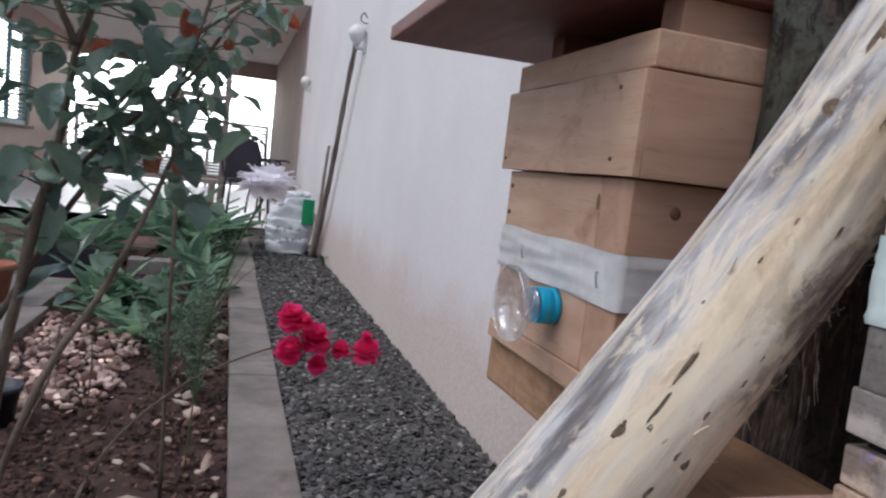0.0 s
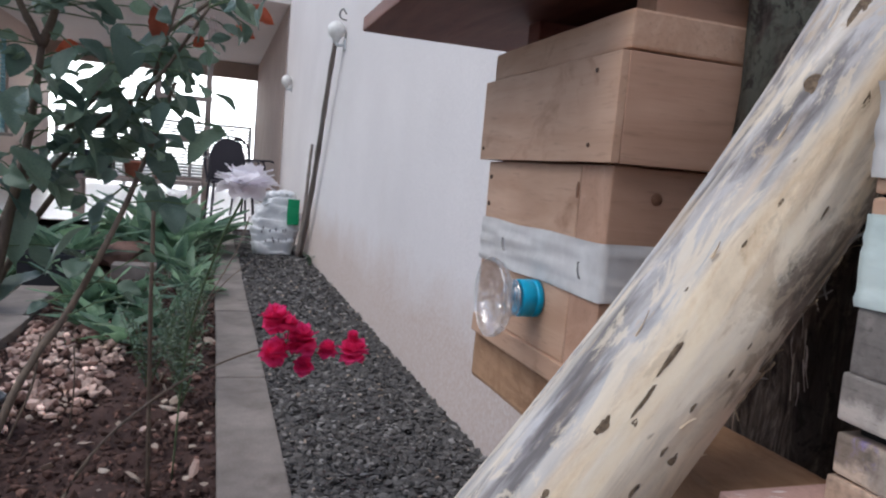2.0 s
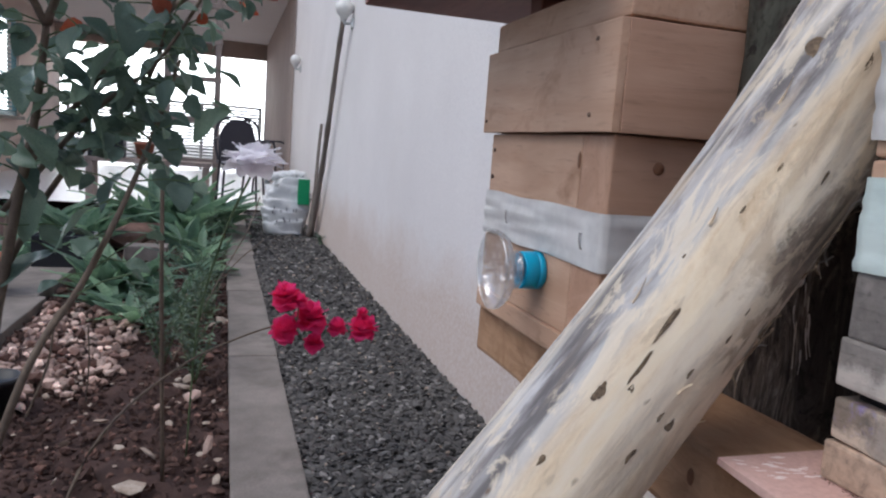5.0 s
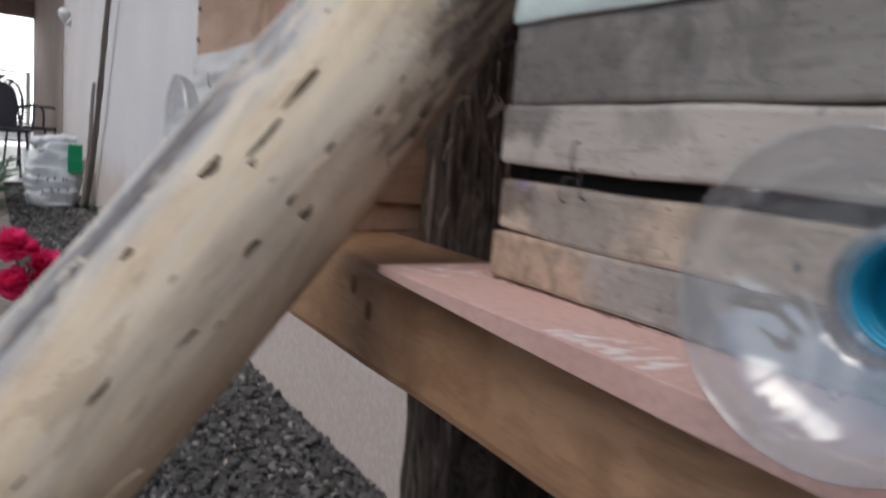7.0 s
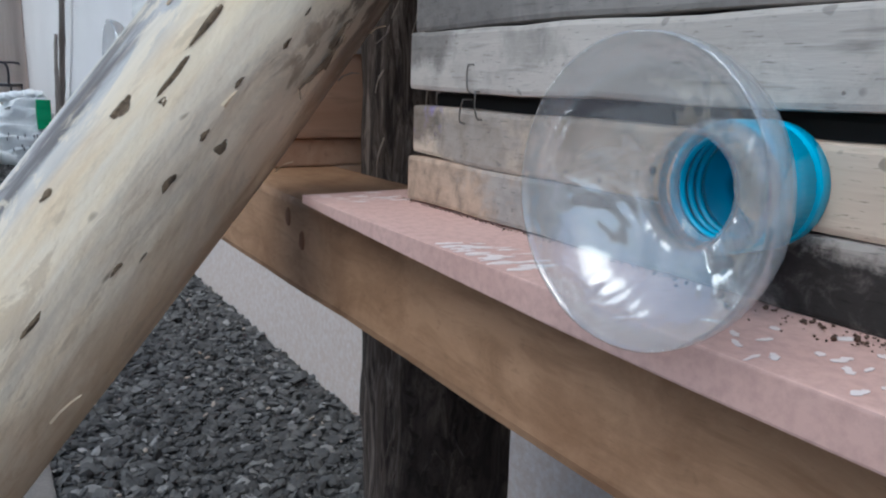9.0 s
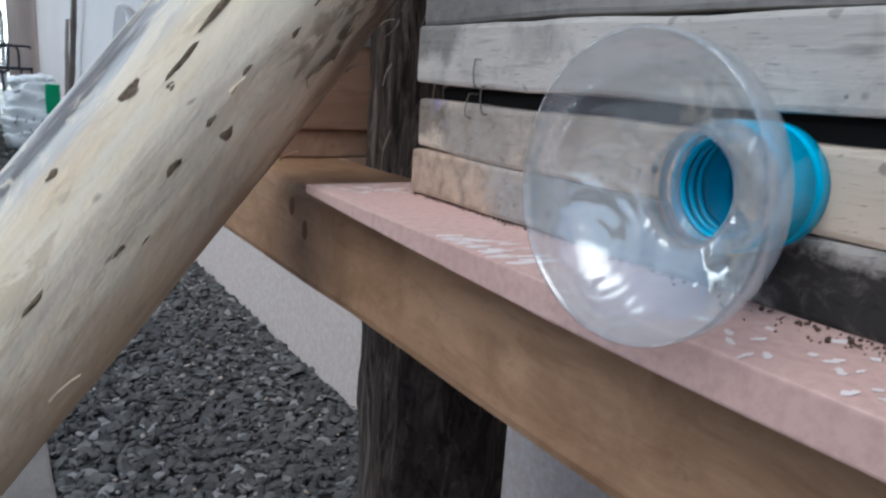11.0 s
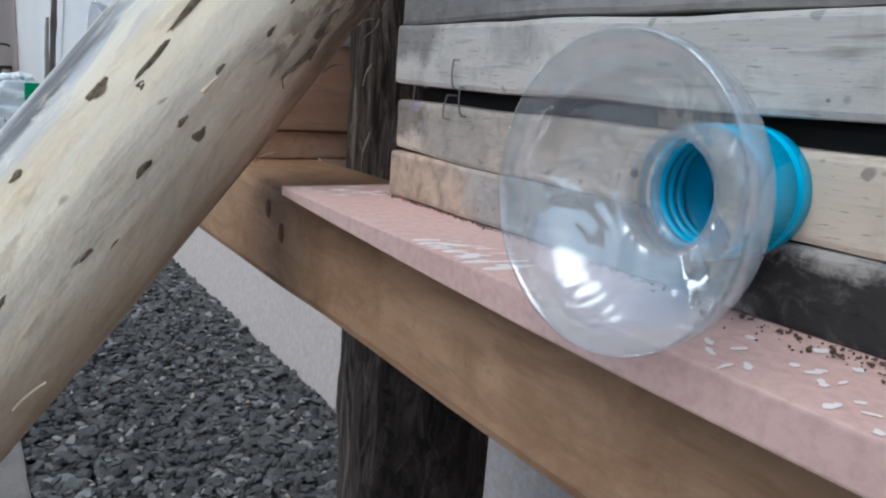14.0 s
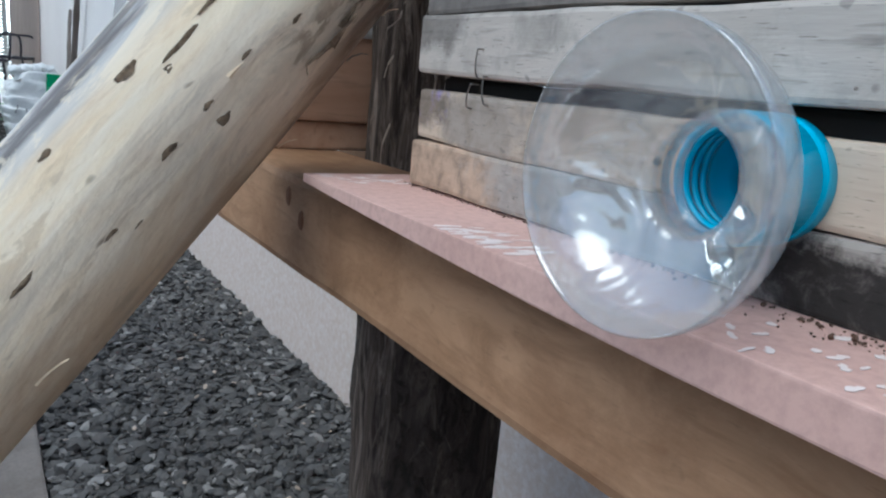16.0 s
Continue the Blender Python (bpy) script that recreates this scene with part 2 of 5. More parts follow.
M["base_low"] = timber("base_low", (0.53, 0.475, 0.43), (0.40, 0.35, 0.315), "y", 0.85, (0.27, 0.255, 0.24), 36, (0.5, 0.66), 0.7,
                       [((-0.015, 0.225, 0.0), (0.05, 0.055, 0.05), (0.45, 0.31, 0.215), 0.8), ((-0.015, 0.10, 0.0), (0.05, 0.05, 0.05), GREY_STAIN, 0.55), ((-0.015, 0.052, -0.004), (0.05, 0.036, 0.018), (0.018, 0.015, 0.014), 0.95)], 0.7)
M["base_high"] = timber("base_high", (0.68, 0.555, 0.445), (0.55, 0.43, 0.33), "y", 0.85, (0.30, 0.27, 0.24), 36, (0.56, 0.7), 0.7,
                        [((-0.015, 0.185, 0.0), (0.05, 0.030, 0.02), GREY_STAIN, 0.6), ((-0.015, 0.228, 0.006), (0.05, 0.016, 0.012), (0.12, 0.10, 0.085), 0.7)], 0.8)
M["roof_wood"] = timber("red_roof_board", (0.27, 0.115, 0.085), (0.17, 0.065, 0.05), "y", 0.6)
M["pink"] = surface("pink_board", (0.565, 0.355, 0.305), (0.645, 0.425, 0.37), 12.0, 0.75, 0.08, 300.0, (0.70, 0.53, 0.48))
M["chalk"] = plain("paint_drips", (0.80, 0.69, 0.66), 0.85)
M["tape"] = surface("masking_tape", (0.60, 0.57, 0.55), (0.68, 0.66, 0.64), 18.0, 0.45, 0.04, 40.0)
M["mint"] = surface("mint_tape", (0.54, 0.63, 0.60), (0.68, 0.755, 0.72), 14.0, 0.5, 0.2, 80.0, (0.48, 0.58, 0.55), (1, 0.3, 1))
M["blue"] = plain("blue_plastic", (0.01, 0.42, 0.68), 0.32)
M["scar"] = surface("scar_wood", (0.085, 0.060, 0.042), (0.25, 0.18, 0.115), 320.0, 0.85, 0.4, 500.0)
M["fleck"] = surface("grey_fleck", (0.15, 0.125, 0.11), (0.28, 0.24, 0.21), 300.0, 0.85, 0.2, 500.0)
M["knot"] = surface("pine_knot", (0.16, 0.075, 0.04), (0.24, 0.12, 0.07), 200.0, 0.7, 0.1, 300.0)
M["staple"] = plain("staple_steel", (0.30, 0.28, 0.26), 0.45, 0.9)
M["nail"] = plain("nail_rust", (0.10, 0.055, 0.035), 0.7)
# near-black colour that paints the shade inside the hive gap
M["dark"] = plain("gap_shade", (0.012, 0.010, 0.009), 0.9)
M["white_glass"] = plain("opal_glass", (0.82, 0.80, 0.76), 0.25)
M["bamboo"] = surface("bamboo", (0.19, 0.155, 0.135), (0.28, 0.235, 0.205), 6.0, 0.6, 0.2, 200.0, (0.14, 0.10, 0.08), (1, 1, 0.3))
M["bag"] = surface("woven_bag", (0.66, 0.66, 0.66), (0.80, 0.80, 0.80), 12.0, 0.45, 0.15, 150.0, (0.45, 0.46, 0.48))
M["bag_green"] = plain("bag_green", (0.01, 0.32, 0.12), 0.45)
M["bag_ink"] = plain("bag_ink", (0.06, 0.06, 0.07), 0.6)
M["chair"] = plain("chair_metal", (0.045, 0.04, 0.05), 0.45, 0.3)
M["rack"] = timber("rack_wood", (0.42, 0.34, 0.30), (0.28, 0.22, 0.19), "z", 0.8)
M["gate"] = plain("gate_white", (0.72, 0.72, 0.70), 0.5)
M["teal"] = plain("teal_shutter", (0.16, 0.30, 0.32), 0.5)
M["terracotta"] = surface("terracotta", (0.28, 0.10, 0.065), (0.40, 0.16, 0.10), 14.0, 0.85, 0.3, 160.0)
M["black_pot"] = plain("black_plastic", (0.012, 0.013, 0.018), 0.45)
M["stem"] = surface("rose_stem", (0.09, 0.065, 0.05), (0.17, 0.13, 0.095), 30.0, 0.7, 0.3, 200.0)
M["green_stem"] = surface("green_stem", (0.07, 0.11, 0.05), (0.12, 0.17, 0.08), 30.0, 0.6, 0.2, 200.0)
M["rose_leaf"] = leafy("rose_leaf", (0.105, 0.160, 0.125), (0.19, 0.262, 0.195), 0.33, 40.0, 0.35)
M["lily_leaf"] = leafy("lily_leaf", (0.125, 0.22, 0.135), (0.215, 0.325, 0.215), 0.40, 25.0, 0.45)
M["herb_leaf"] = leafy("herb_leaf", (0.10, 0.145, 0.10), (0.16, 0.21, 0.15), 0.6)
M["young_leaf"] = leafy("young_leaf", (0.30, 0.05, 0.03), (0.42, 0.11, 0.05), 0.5)
M["red_petal"] = leafy("red_petal", (0.86, 0.03, 0.22), (0.94, 0.09, 0.32), 0.6, 60.0, 0.6, False)
M["white_petal"] = leafy("white_petal", (0.88, 0.85, 0.89), (0.95, 0.93, 0.95), 0.6, 40.0, 0.78, False)
M["litter"] = surface("leaf_litter", (0.28, 0.21, 0.16), (0.50, 0.42, 0.35), 30.0, 0.85, 0.2, 200.0)


def log_bark():
    """Debarked eucalyptus: cream and tan streaks along the trunk, pale grey weathered side with dark bark remnants."""
    m, nt, b = shader("peeled_log")
    v = coords(nt, (1, 1, 0.30))
    v2 = coords(nt, (1, 1, 0.34))
    streak = noisy(nt, v, 22.0, 8.0, 0.72, 0.5)
    broad = noisy(nt, coords(nt, (1, 1, 0.13)), 26.0, 6.0, 0.6, 0.5)
    fine = noisy(nt, v, 260.0, 4.0, 0.65)
    col = ramp(nt, streak, [(0.34, (0.40, 0.285, 0.18)), (0.43, (0.64, 0.49, 0.325)), (0.53, (0.77, 0.635, 0.455)), (0.66, (0.80, 0.70, 0.56))])
    sep = nt.nodes.new("ShaderNodeSeparateXYZ")
    tc = nt.nodes.new("ShaderNodeTexCoord")
    nt.links.new(tc.outputs["Object"], sep.inputs[0])

    def towards(axis, amount, a0, a1):
        add = nt.nodes.new("ShaderNodeMath")
        add.operation = "MULTIPLY_ADD"
        nt.links.new(broad, add.inputs[0])
        add.inputs[1].default_value = amount
        nt.links.new(sep.outputs[axis], add.inputs[2])
        return ramp(nt, add.outputs[0], [(a0, (0, 0, 0)), (a1, (1, 1, 1))])
    pale = ramp(nt, streak, [(0.35, (0.36, 0.34, 0.325)), (0.6, (0.53, 0.515, 0.50))])
    col = mixed(nt, towards("Y", 0.05, 0.040, 0.052), col, pale)
    dark = ramp(nt, noisy(nt, coords(nt, (1, 1, 0.2)), 50.0, 6.0, 0.65), [(0.42, (0.13, 0.115, 0.112)), (0.50, (0.27, 0.25, 0.25)), (0.57, (0.50, 0.48, 0.475))])
    col = mixed(nt, towards("Y", 0.07, 0.062, 0.071), col, dark)
    band = noisy(nt, coords(nt, (1, 1, 0.06)), 30.0, 4.0, 0.55, 0.4)
    col = mixed(nt, ramp(nt, band, [(0.53, (0, 0, 0)), (0.62, (0.6, 0.6, 0.6))]), col, (0.75, 0.675, 0.57))
    col = mixed(nt, ramp(nt, band, [(0.38, (0.8, 0.8, 0.8)), (0.47, (0, 0, 0))]), col, (0.65, 0.50, 0.335))
    smear = noisy(nt, coords(nt, (1, 1, 0.14)), 34.0, 5.0, 0.6, 0.5)
    col = mixed(nt, ramp(nt, smear, [(0.58, (0, 0, 0)), (0.70, (0.6, 0.6, 0.6))]), col, (0.33, 0.275, 0.225))
    flip = nt.nodes.new("ShaderNodeMath")
    flip.operation = "MULTIPLY_ADD"
    nt.links.new(sep.outputs["Y"], flip.inputs[0])
    flip.inputs[1].default_value = -1.0
    rag = nt.nodes.new("ShaderNodeMath")
    rag.operation = "MULTIPLY"
    nt.links.new(noisy(nt, coords(nt, (1, 1, 0.4)), 34.0, 6.0, 0.68, 0.5), rag.inputs[0])
    rag.inputs[1].default_value = 0.075
    nt.links.new(rag.outputs[0], flip.inputs[2])
    high = nt.nodes.new("ShaderNodeMapRange")
    high.inputs["From Min"].default_value, high.inputs["From Max"].default_value = 0.70, 0.84
    nt.links.new(sep.outputs["Z"], high.inputs["Value"])
    both = nt.nodes.new("ShaderNodeMath")
    both.operation = "MULTIPLY"
    nt.links.new(ramp(nt, flip.outputs[0], [(0.050, (0, 0, 0)), (0.058, (0.9, 0.9, 0.9))]), both.inputs[0])
    nt.links.new(high.outputs[0], both.inputs[1])
    inner = ramp(nt, noisy(nt, v2, 70.0, 6.0, 0.7), [(0.40, (0.075, 0.055, 0.045)), (0.52, (0.20, 0.15, 0.115)), (0.64, (0.36, 0.29, 0.23))])
    col = mixed(nt, both.outputs[0], col, inner)
    patchy = noisy(nt, coords(nt, (1, 1, 0.26)), 46.0, 7.0, 0.7, 0.7)
    col = mixed(nt, ramp(nt, patchy, [(0.53, (0, 0, 0)), (0.57, (0.55, 0.55, 0.55))]), col, (0.77, 0.655, 0.49))
    col = mixed(nt, ramp(nt, patchy, [(0.40, (0.6, 0.6, 0.6)), (0.44, (0, 0, 0))]), col, (0.52, 0.41, 0.29))
    spots = noisy(nt, v2, 120.0, 2.0, 0.5)
    col = mixed(nt, ramp(nt, spots, [(0.71, (0, 0, 0)), (0.76, (0.9, 0.9, 0.9))]), col, (0.15, 0.10, 0.07))
    nt.links.new(col, b.inputs["Base Color"])
    b.inputs["Roughness"].default_value = 0.6
    b.inputs["Specular IOR Level"].default_value = 0.3
    relief(nt, b, mixed(nt, 0.5, streak, fine), 0.5, 0.002)
    return m


def post_bark():
    """Old bark: near-black ridged plates, grey-green lichen higher up, bare fibrous wood down one flank."""
    m, nt, b = shader("dark_bark")
    v = coords(nt, (1, 1, 0.22))
    rib = noisy(nt, v, 60.0, 8.0, 0.72, 1.0)
    moss = noisy(nt, coords(nt), 34.0, 6.0, 0.7, 0.4)
    col = ramp(nt, rib, [(0.38, (0.022, 0.017, 0.015)), (0.54, (0.056, 0.043, 0.036)), (0.68, (0.135, 0.108, 0.090))])
    tc = nt.nodes.new("ShaderNodeTexCoord")
    sep = nt.nodes.new("ShaderNodeSeparateXYZ")
    nt.links.new(tc.outputs["Object"], sep.inputs[0])
    high = nt.nodes.new("ShaderNodeMapRange")
    high.inputs["From Min"].default_value, high.inputs["From Max"].default_value = 0.68, 0.86
    nt.links.new(sep.outputs["Z"], high.inputs["Value"])
    lichen = nt.nodes.new("ShaderNodeMath")
    lichen.operation = "MULTIPLY"
    nt.links.new(ramp(nt, moss, [(0.42, (0, 0, 0)), (0.56, (0.9, 0.9, 0.9))]), lichen.inputs[0])
    nt.links.new(high.outputs[0], lichen.inputs[1])
    col = mixed(nt, lichen.outputs[0], col, (0.115, 0.122, 0.098))
    plates = noisy(nt, coords(nt, (1, 1, 0.7)), 75.0, 5.0, 0.7, 0.8)
    col = mixed(nt, ramp(nt, plates, [(0.40, (0.85, 0.85, 0.85)), (0.48, (0, 0, 0))]), col, (0.020, 0.016, 0.014))
    # bare flank where the bark has come away
    dot = nt.nodes.new("ShaderNodeVectorMath")
    dot.operation = "DOT_PRODUCT"
    dot.inputs[1].default_value = (-0.81, 0.58, 0.085)
    nt.links.new(tc.outputs["Object"], dot.inputs[0])
    rag = nt.nodes.new("ShaderNodeMath")
    rag.operation = "MULTIPLY_ADD"
    nt.links.new(noisy(nt, coords(nt, (1, 1, 0.10)), 90.0, 6.0, 0.7, 0.6), rag.inputs[0])
    rag.inputs[1].default_value = 0.05
    nt.links.new(dot.outputs["Value"], rag.inputs[2])
    bare = ramp(nt, noisy(nt, coords(nt, (1, 1, 0.10)), 130.0, 6.0, 0.75, 1.0), [(0.40, (0.028, 0.021, 0.018)), (0.52, (0.12, 0.092, 0.076)), (0.66, (0.29, 0.235, 0.195))])
    low = nt.nodes.new("ShaderNodeMapRange")
    low.inputs["From Min"].default_value, low.inputs["From Max"].default_value = 0.66, 0.73
    low.inputs["To Min"].default_value, low.inputs["To Max"].default_value = 1.0, 0.0
    nt.links.new(sep.outputs["Z"], low.inputs["Value"])
    peeled = nt.nodes.new("ShaderNodeMath")
    peeled.operation = "MULTIPLY"
    nt.links.new(ramp(nt, rag.outputs[0], [(0.088, (0, 0, 0)), (0.098, (0.85, 0.85, 0.85))]), peeled.inputs[0])
    nt.links.new(low.outputs[0], peeled.inputs[1])
    col = mixed(nt, peeled.outputs[0], col, bare)
    nt.links.new(col, b.inputs["Base Color"])
    b.inputs["Roughness"].default_value = 0.9
    b.inputs["Specular IOR Level"].default_value = 0.15
    relief(nt, b, rib, 0.9, 0.006)
    return m


def clear_plastic():
    """Thin blown bottle wall: mostly see-through, glossy at grazing angles."""
    m, nt, b = shader("clear_plastic")
    tr = nt.nodes.new("ShaderNodeBsdfTransparent")
    tr.inputs["Color"].default_value = (0.965, 0.975, 0.98, 1)
    gl = nt.nodes.new("ShaderNodeBsdfGlossy")
    gl.inputs["Roughness"].default_value = 0.025
    lw = nt.nodes.new("ShaderNodeLayerWeight")
    lw.inputs["Blend"].default_value = 0.5
    fr = nt.nodes.new("ShaderNodeMapRange")
    fr.inputs["From Min"].default_value, fr.inputs["From Max"].default_value = 0.65, 1.0
    fr.inputs["To Min"].default_value, fr.inputs["To Max"].default_value = 0.17, 0.34
    nt.links.new(lw.outputs["Facing"], fr.inputs["Value"])
    relief_n = nt.nodes.new("ShaderNodeBump")
    relief_n.inputs["Strength"].default_value, relief_n.inputs["Distance"].default_value = 0.7, 0.004
    nt.links.new(noisy(nt, coords(nt), 48.0, 1.5, 0.45, 1.2), relief_n.inputs["Height"])
    nt.links.new(relief_n.outputs[0], gl.inputs["Normal"])
    mx = nt.nodes.new("ShaderNodeMixShader")
    nt.links.new(fr.outputs[0], mx.inputs[0])
    nt.links.new(tr.outputs[0], mx.inputs[1])
    nt.links.new(gl.outputs[0], mx.inputs[2])
    haze = nt.nodes.new("ShaderNodeBsdfDiffuse")
    haze.inputs["Color"].default_value = (0.8, 0.82, 0.85, 1)
    mh = nt.nodes.new("ShaderNodeMixShader")
    mh.inputs[0].default_value = 0.10
    nt.links.new(mx.outputs[0], mh.inputs[1])
    nt.links.new(haze.outputs[0], mh.inputs[2])
    nt.links.new(mh.outputs[0], nt.nodes["Material Output"].inputs["Surface"])
    return m


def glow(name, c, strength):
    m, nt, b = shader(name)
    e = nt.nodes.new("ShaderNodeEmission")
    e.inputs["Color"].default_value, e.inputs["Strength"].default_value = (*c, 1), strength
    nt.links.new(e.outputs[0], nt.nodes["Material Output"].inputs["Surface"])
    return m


M["log"], M["bark"], M["clear"] = log_bark(), post_bark(), clear_plastic()
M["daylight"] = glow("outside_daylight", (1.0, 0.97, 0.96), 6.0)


# ---- building helpers ----
def link_mesh(name, bm, material, parent=None, label="", smooth=False):
    me = bpy.data.meshes.new(name)
    bm.to_mesh(me)
    bm.free()
    for p in me.polygons:
        p.use_smooth = smooth
    if material:
        me.materials.append(material)
    ob = new(name, me)
    if parent:
        ob.parent = parent
    if label:
        ob["label"] = label
    return ob


def part(name, bm, material, parent, label="", smooth=False):
    return link_mesh(name, bm, material, parent, label, smooth)


def empty(name, loc=(0, 0, 0), label="", category="", group="", kind=""):
    ob = new(name)
    ob.empty_display_size = 0.02
    ob.location = loc
    return tagged(ob, label, category, group, kind)


def block(size, bevel=0.002, wobble=0.0, cuts=0, seed=0):
    """A bevelled box centred on its origin, with slightly uneven sides."""
    bm = bmesh.new()
    bmesh.ops.create_cube(bm, size=1.0)
    bmesh.ops.scale(bm, vec=size, verts=bm.verts)
    if cuts:
        bmesh.ops.subdivide_edges(bm, edges=[e for e in bm.edges if e.calc_length() > max(size) * 0.9], cuts=cuts)
    if bevel:
        sharp = [e for e in bm.edges if len(e.link_faces) == 2 and e.calc_face_angle(0) > 0.5]
        bmesh.ops.bevel(bm, geom=sharp, offset=bevel, segments=2, affect="EDGES", profile=0.6)
    if wobble:
        for v in bm.verts:
            n = noise.noise_vector(Vector(v.co) * 25.0 + Vector((seed * 3.7, seed, 0)))
            v.co += n * wobble
    return bm


def board(name, lo, hi, material, parent=None, bevel=0.002, wobble=0.0, cuts=0, label="", base=(0, 0, 0)):
    """A board between two corners, its origin in the middle."""
    lo, hi = Vector(lo), Vector(hi)
    bm = block(tuple(hi - lo), bevel, wobble, cuts, seed=lo.x * 13 + lo.z * 71 + lo.y * 5)
    ob = link_mesh(name, bm, material, parent, label)
    ob.location = (lo + hi) / 2 - Vector(base)
    return ob


def tube(points, radii, sides=10, closed=True, wob=0.0, seed=0):
    """A tapered tube along points, smooth between them."""
    pts = [Vector(p) for p in points]
    bm = bmesh.new()
    rings = []
    for i, p in enumerate(pts):
        d = (pts[min(i + 1, len(pts) - 1)] - pts[max(i - 1, 0)]).normalized()
        a = d.cross(Vector((0.31, 0.85, 0.43))).normalized()
        b = d.cross(a)
        r = radii[i] if isinstance(radii, (list, tuple)) else radii
        ring = []
        for k in range(sides):
            ang = 2 * math.pi * k / sides
            rr = r * (1 + wob * noise.noise(Vector((math.cos(ang) * 1.5, math.sin(ang) * 1.5, i * 0.7 + seed))))
            ring.append(bm.verts.new(p + (a * math.cos(ang) + b * math.sin(ang)) * rr))
        rings.append(ring)
    for r0, r1 in zip(rings, rings[1:]):
        for k in range(sides):
            bm.faces.new((r0[k], r0[(k + 1) % sides], r1[(k + 1) % sides], r1[k]))
    if closed:
        bm.faces.new(rings[0][::-1])
        bm.faces.new(rings[-1])
    bmesh.ops.recalc_face_normals(bm, faces=bm.faces)
    return bm


def bend(points, steps=6):
    """A Catmull-Rom line through points."""
    p = [Vector(q) for q in points]
    p = [p[0] * 2 - p[1]] + p + [p[-1] * 2 - p[-2]]
    out = []
    for i in range(1, len(p) - 2):
        for s in range(steps):
            t = s / steps
            a, b, c, d = p[i - 1], p[i], p[i + 1], p[i + 2]
            out.append(0.5 * ((2 * b) + (c - a) * t + (2 * a - 5 * b + 4 * c - d) * t * t + (3 * b - a - 3 * c + d) * t ** 3))
    return out + [p[-2]]


def lathe(profile, sides=32):
    """A surface of revolution about z from (radius, height) pairs."""
    bm = bmesh.new()
    rings = []
    for r, z in profile:
        rings.append([bm.verts.new((r * math.cos(2 * math.pi * k / sides), r * math.sin(2 * math.pi * k / sides), z)) for k in range(sides)])
    for r0, r1 in zip(rings, rings[1:]):
        for k in range(sides):
            bm.faces.new((r0[k], r0[(k + 1) % sides], r1[(k + 1) % sides], r1[k]))
    return bm


def stones(name, spots, material, parent=None, flat=0.7, seed=1, label="", category="", kind="stuff"):
    """Many irregular stones in one mesh: spots are rows of x, y, z, radius."""
    rng = np.random.default_rng(seed)
    ico = bmesh.new()
    bmesh.ops.create_icosphere(ico, subdivisions=1, radius=1.0)
    base = np.array([v.co[:] for v in ico.verts])
    faces = np.array([[v.index for v in f.verts] for f in ico.faces])
    ico.free()
    n, k = len(spots), len(base)
    spots = np.asarray(spots, float)
    shape = base[None] * rng.uniform(0.62, 1.25, (n, k, 1)) * rng.uniform(0.6, 1.4, (n, 1, 3))
    shape[:, :, 2] *= flat
    ang, tip = rng.uniform(0, 6.283, n), rng.normal(0, 0.5, n)
    c, s = np.cos(tip)[:, None], np.sin(tip)[:, None]
    y, z = shape[:, :, 1] * c - shape[:, :, 2] * s, shape[:, :, 1] * s + shape[:, :, 2] * c
    shape[:, :, 1], shape[:, :, 2] = y, z
    c, s = np.cos(ang)[:, None], np.sin(ang)[:, None]
    x, y = shape[:, :, 0] * c - shape[:, :, 1] * s, shape[:, :, 0] * s + shape[:, :, 1] * c
    shape[:, :, 0], shape[:, :, 1] = x, y
    verts = (shape * spots[:, None, 3:4] + spots[:, None, :3]).reshape(-1, 3)
    idx = (faces[None] + (np.arange(n) * k)[:, None, None]).reshape(-1, 3)
    me = bpy.data.meshes.new(name)
    me.from_pydata(verts.tolist(), [], idx.tolist())
    me.materials.append(material)
    ob = new(name, me)
    if parent:
        ob.parent = parent
    return tagged(ob, label, category, "", kind)


def island_tint(mat, lo, hi):
    """Gives every loose piece of a joined mesh a tone of its own."""
    nt = mat.node_tree
    b = nt.nodes["Principled BSDF"]
    src = b.inputs["Base Color"].links[0].from_socket
    geo = nt.nodes.new("ShaderNodeNewGeometry")
    col = mixed(nt, 1.0, src, ramp(nt, geo.outputs["Random Per Island"], [(0.0, lo), (0.85, hi), (1.0, tuple(2.2 * h for h in hi))]), "MULTIPLY")
    nt.links.new(col, b.inputs["Base Color"])


island_tint(M["gravel"], (0.60, 0.60, 0.61), (1.05, 1.05, 1.05))
island_tint(M["pebble"], (0.50, 0.47, 0.46), (1.1, 1.08, 1.06))
island_tint(M["clod"], (0.5, 0.5, 0.5), (1.2, 1.15, 1.1))
# ---- ground, walls and porch ----
WALL_X, HOUSE_X, GATE_Y = 0.852, -2.55, 13.5


def sheet(name, x0, x1, y0, y1, z, material, nx=2, ny=2, rough=0.0, freq=6.0, label="", kind="structure"):
    bm = bmesh.new()
    grid = [[bm.verts.new((x0 + (x1 - x0) * i / nx, y0 + (y1 - y0) * j / ny, z + rough * noise.fractal(Vector((x0 + (x1 - x0) * i / nx, y0 + (y1 - y0) * j / ny, 0.3)) * freq, 1.0, 2.0, 4))) for i in range(nx + 1)] for j in range(ny + 1)]
    for j in range(ny):
        for i in range(nx):
            bm.faces.new((grid[j][i], grid[j][i + 1], grid[j + 1][i + 1], grid[j + 1][i]))
    ob = link_mesh(name, bm, material, smooth=rough > 0)
    return tagged(ob, label, "ground", "", kind)


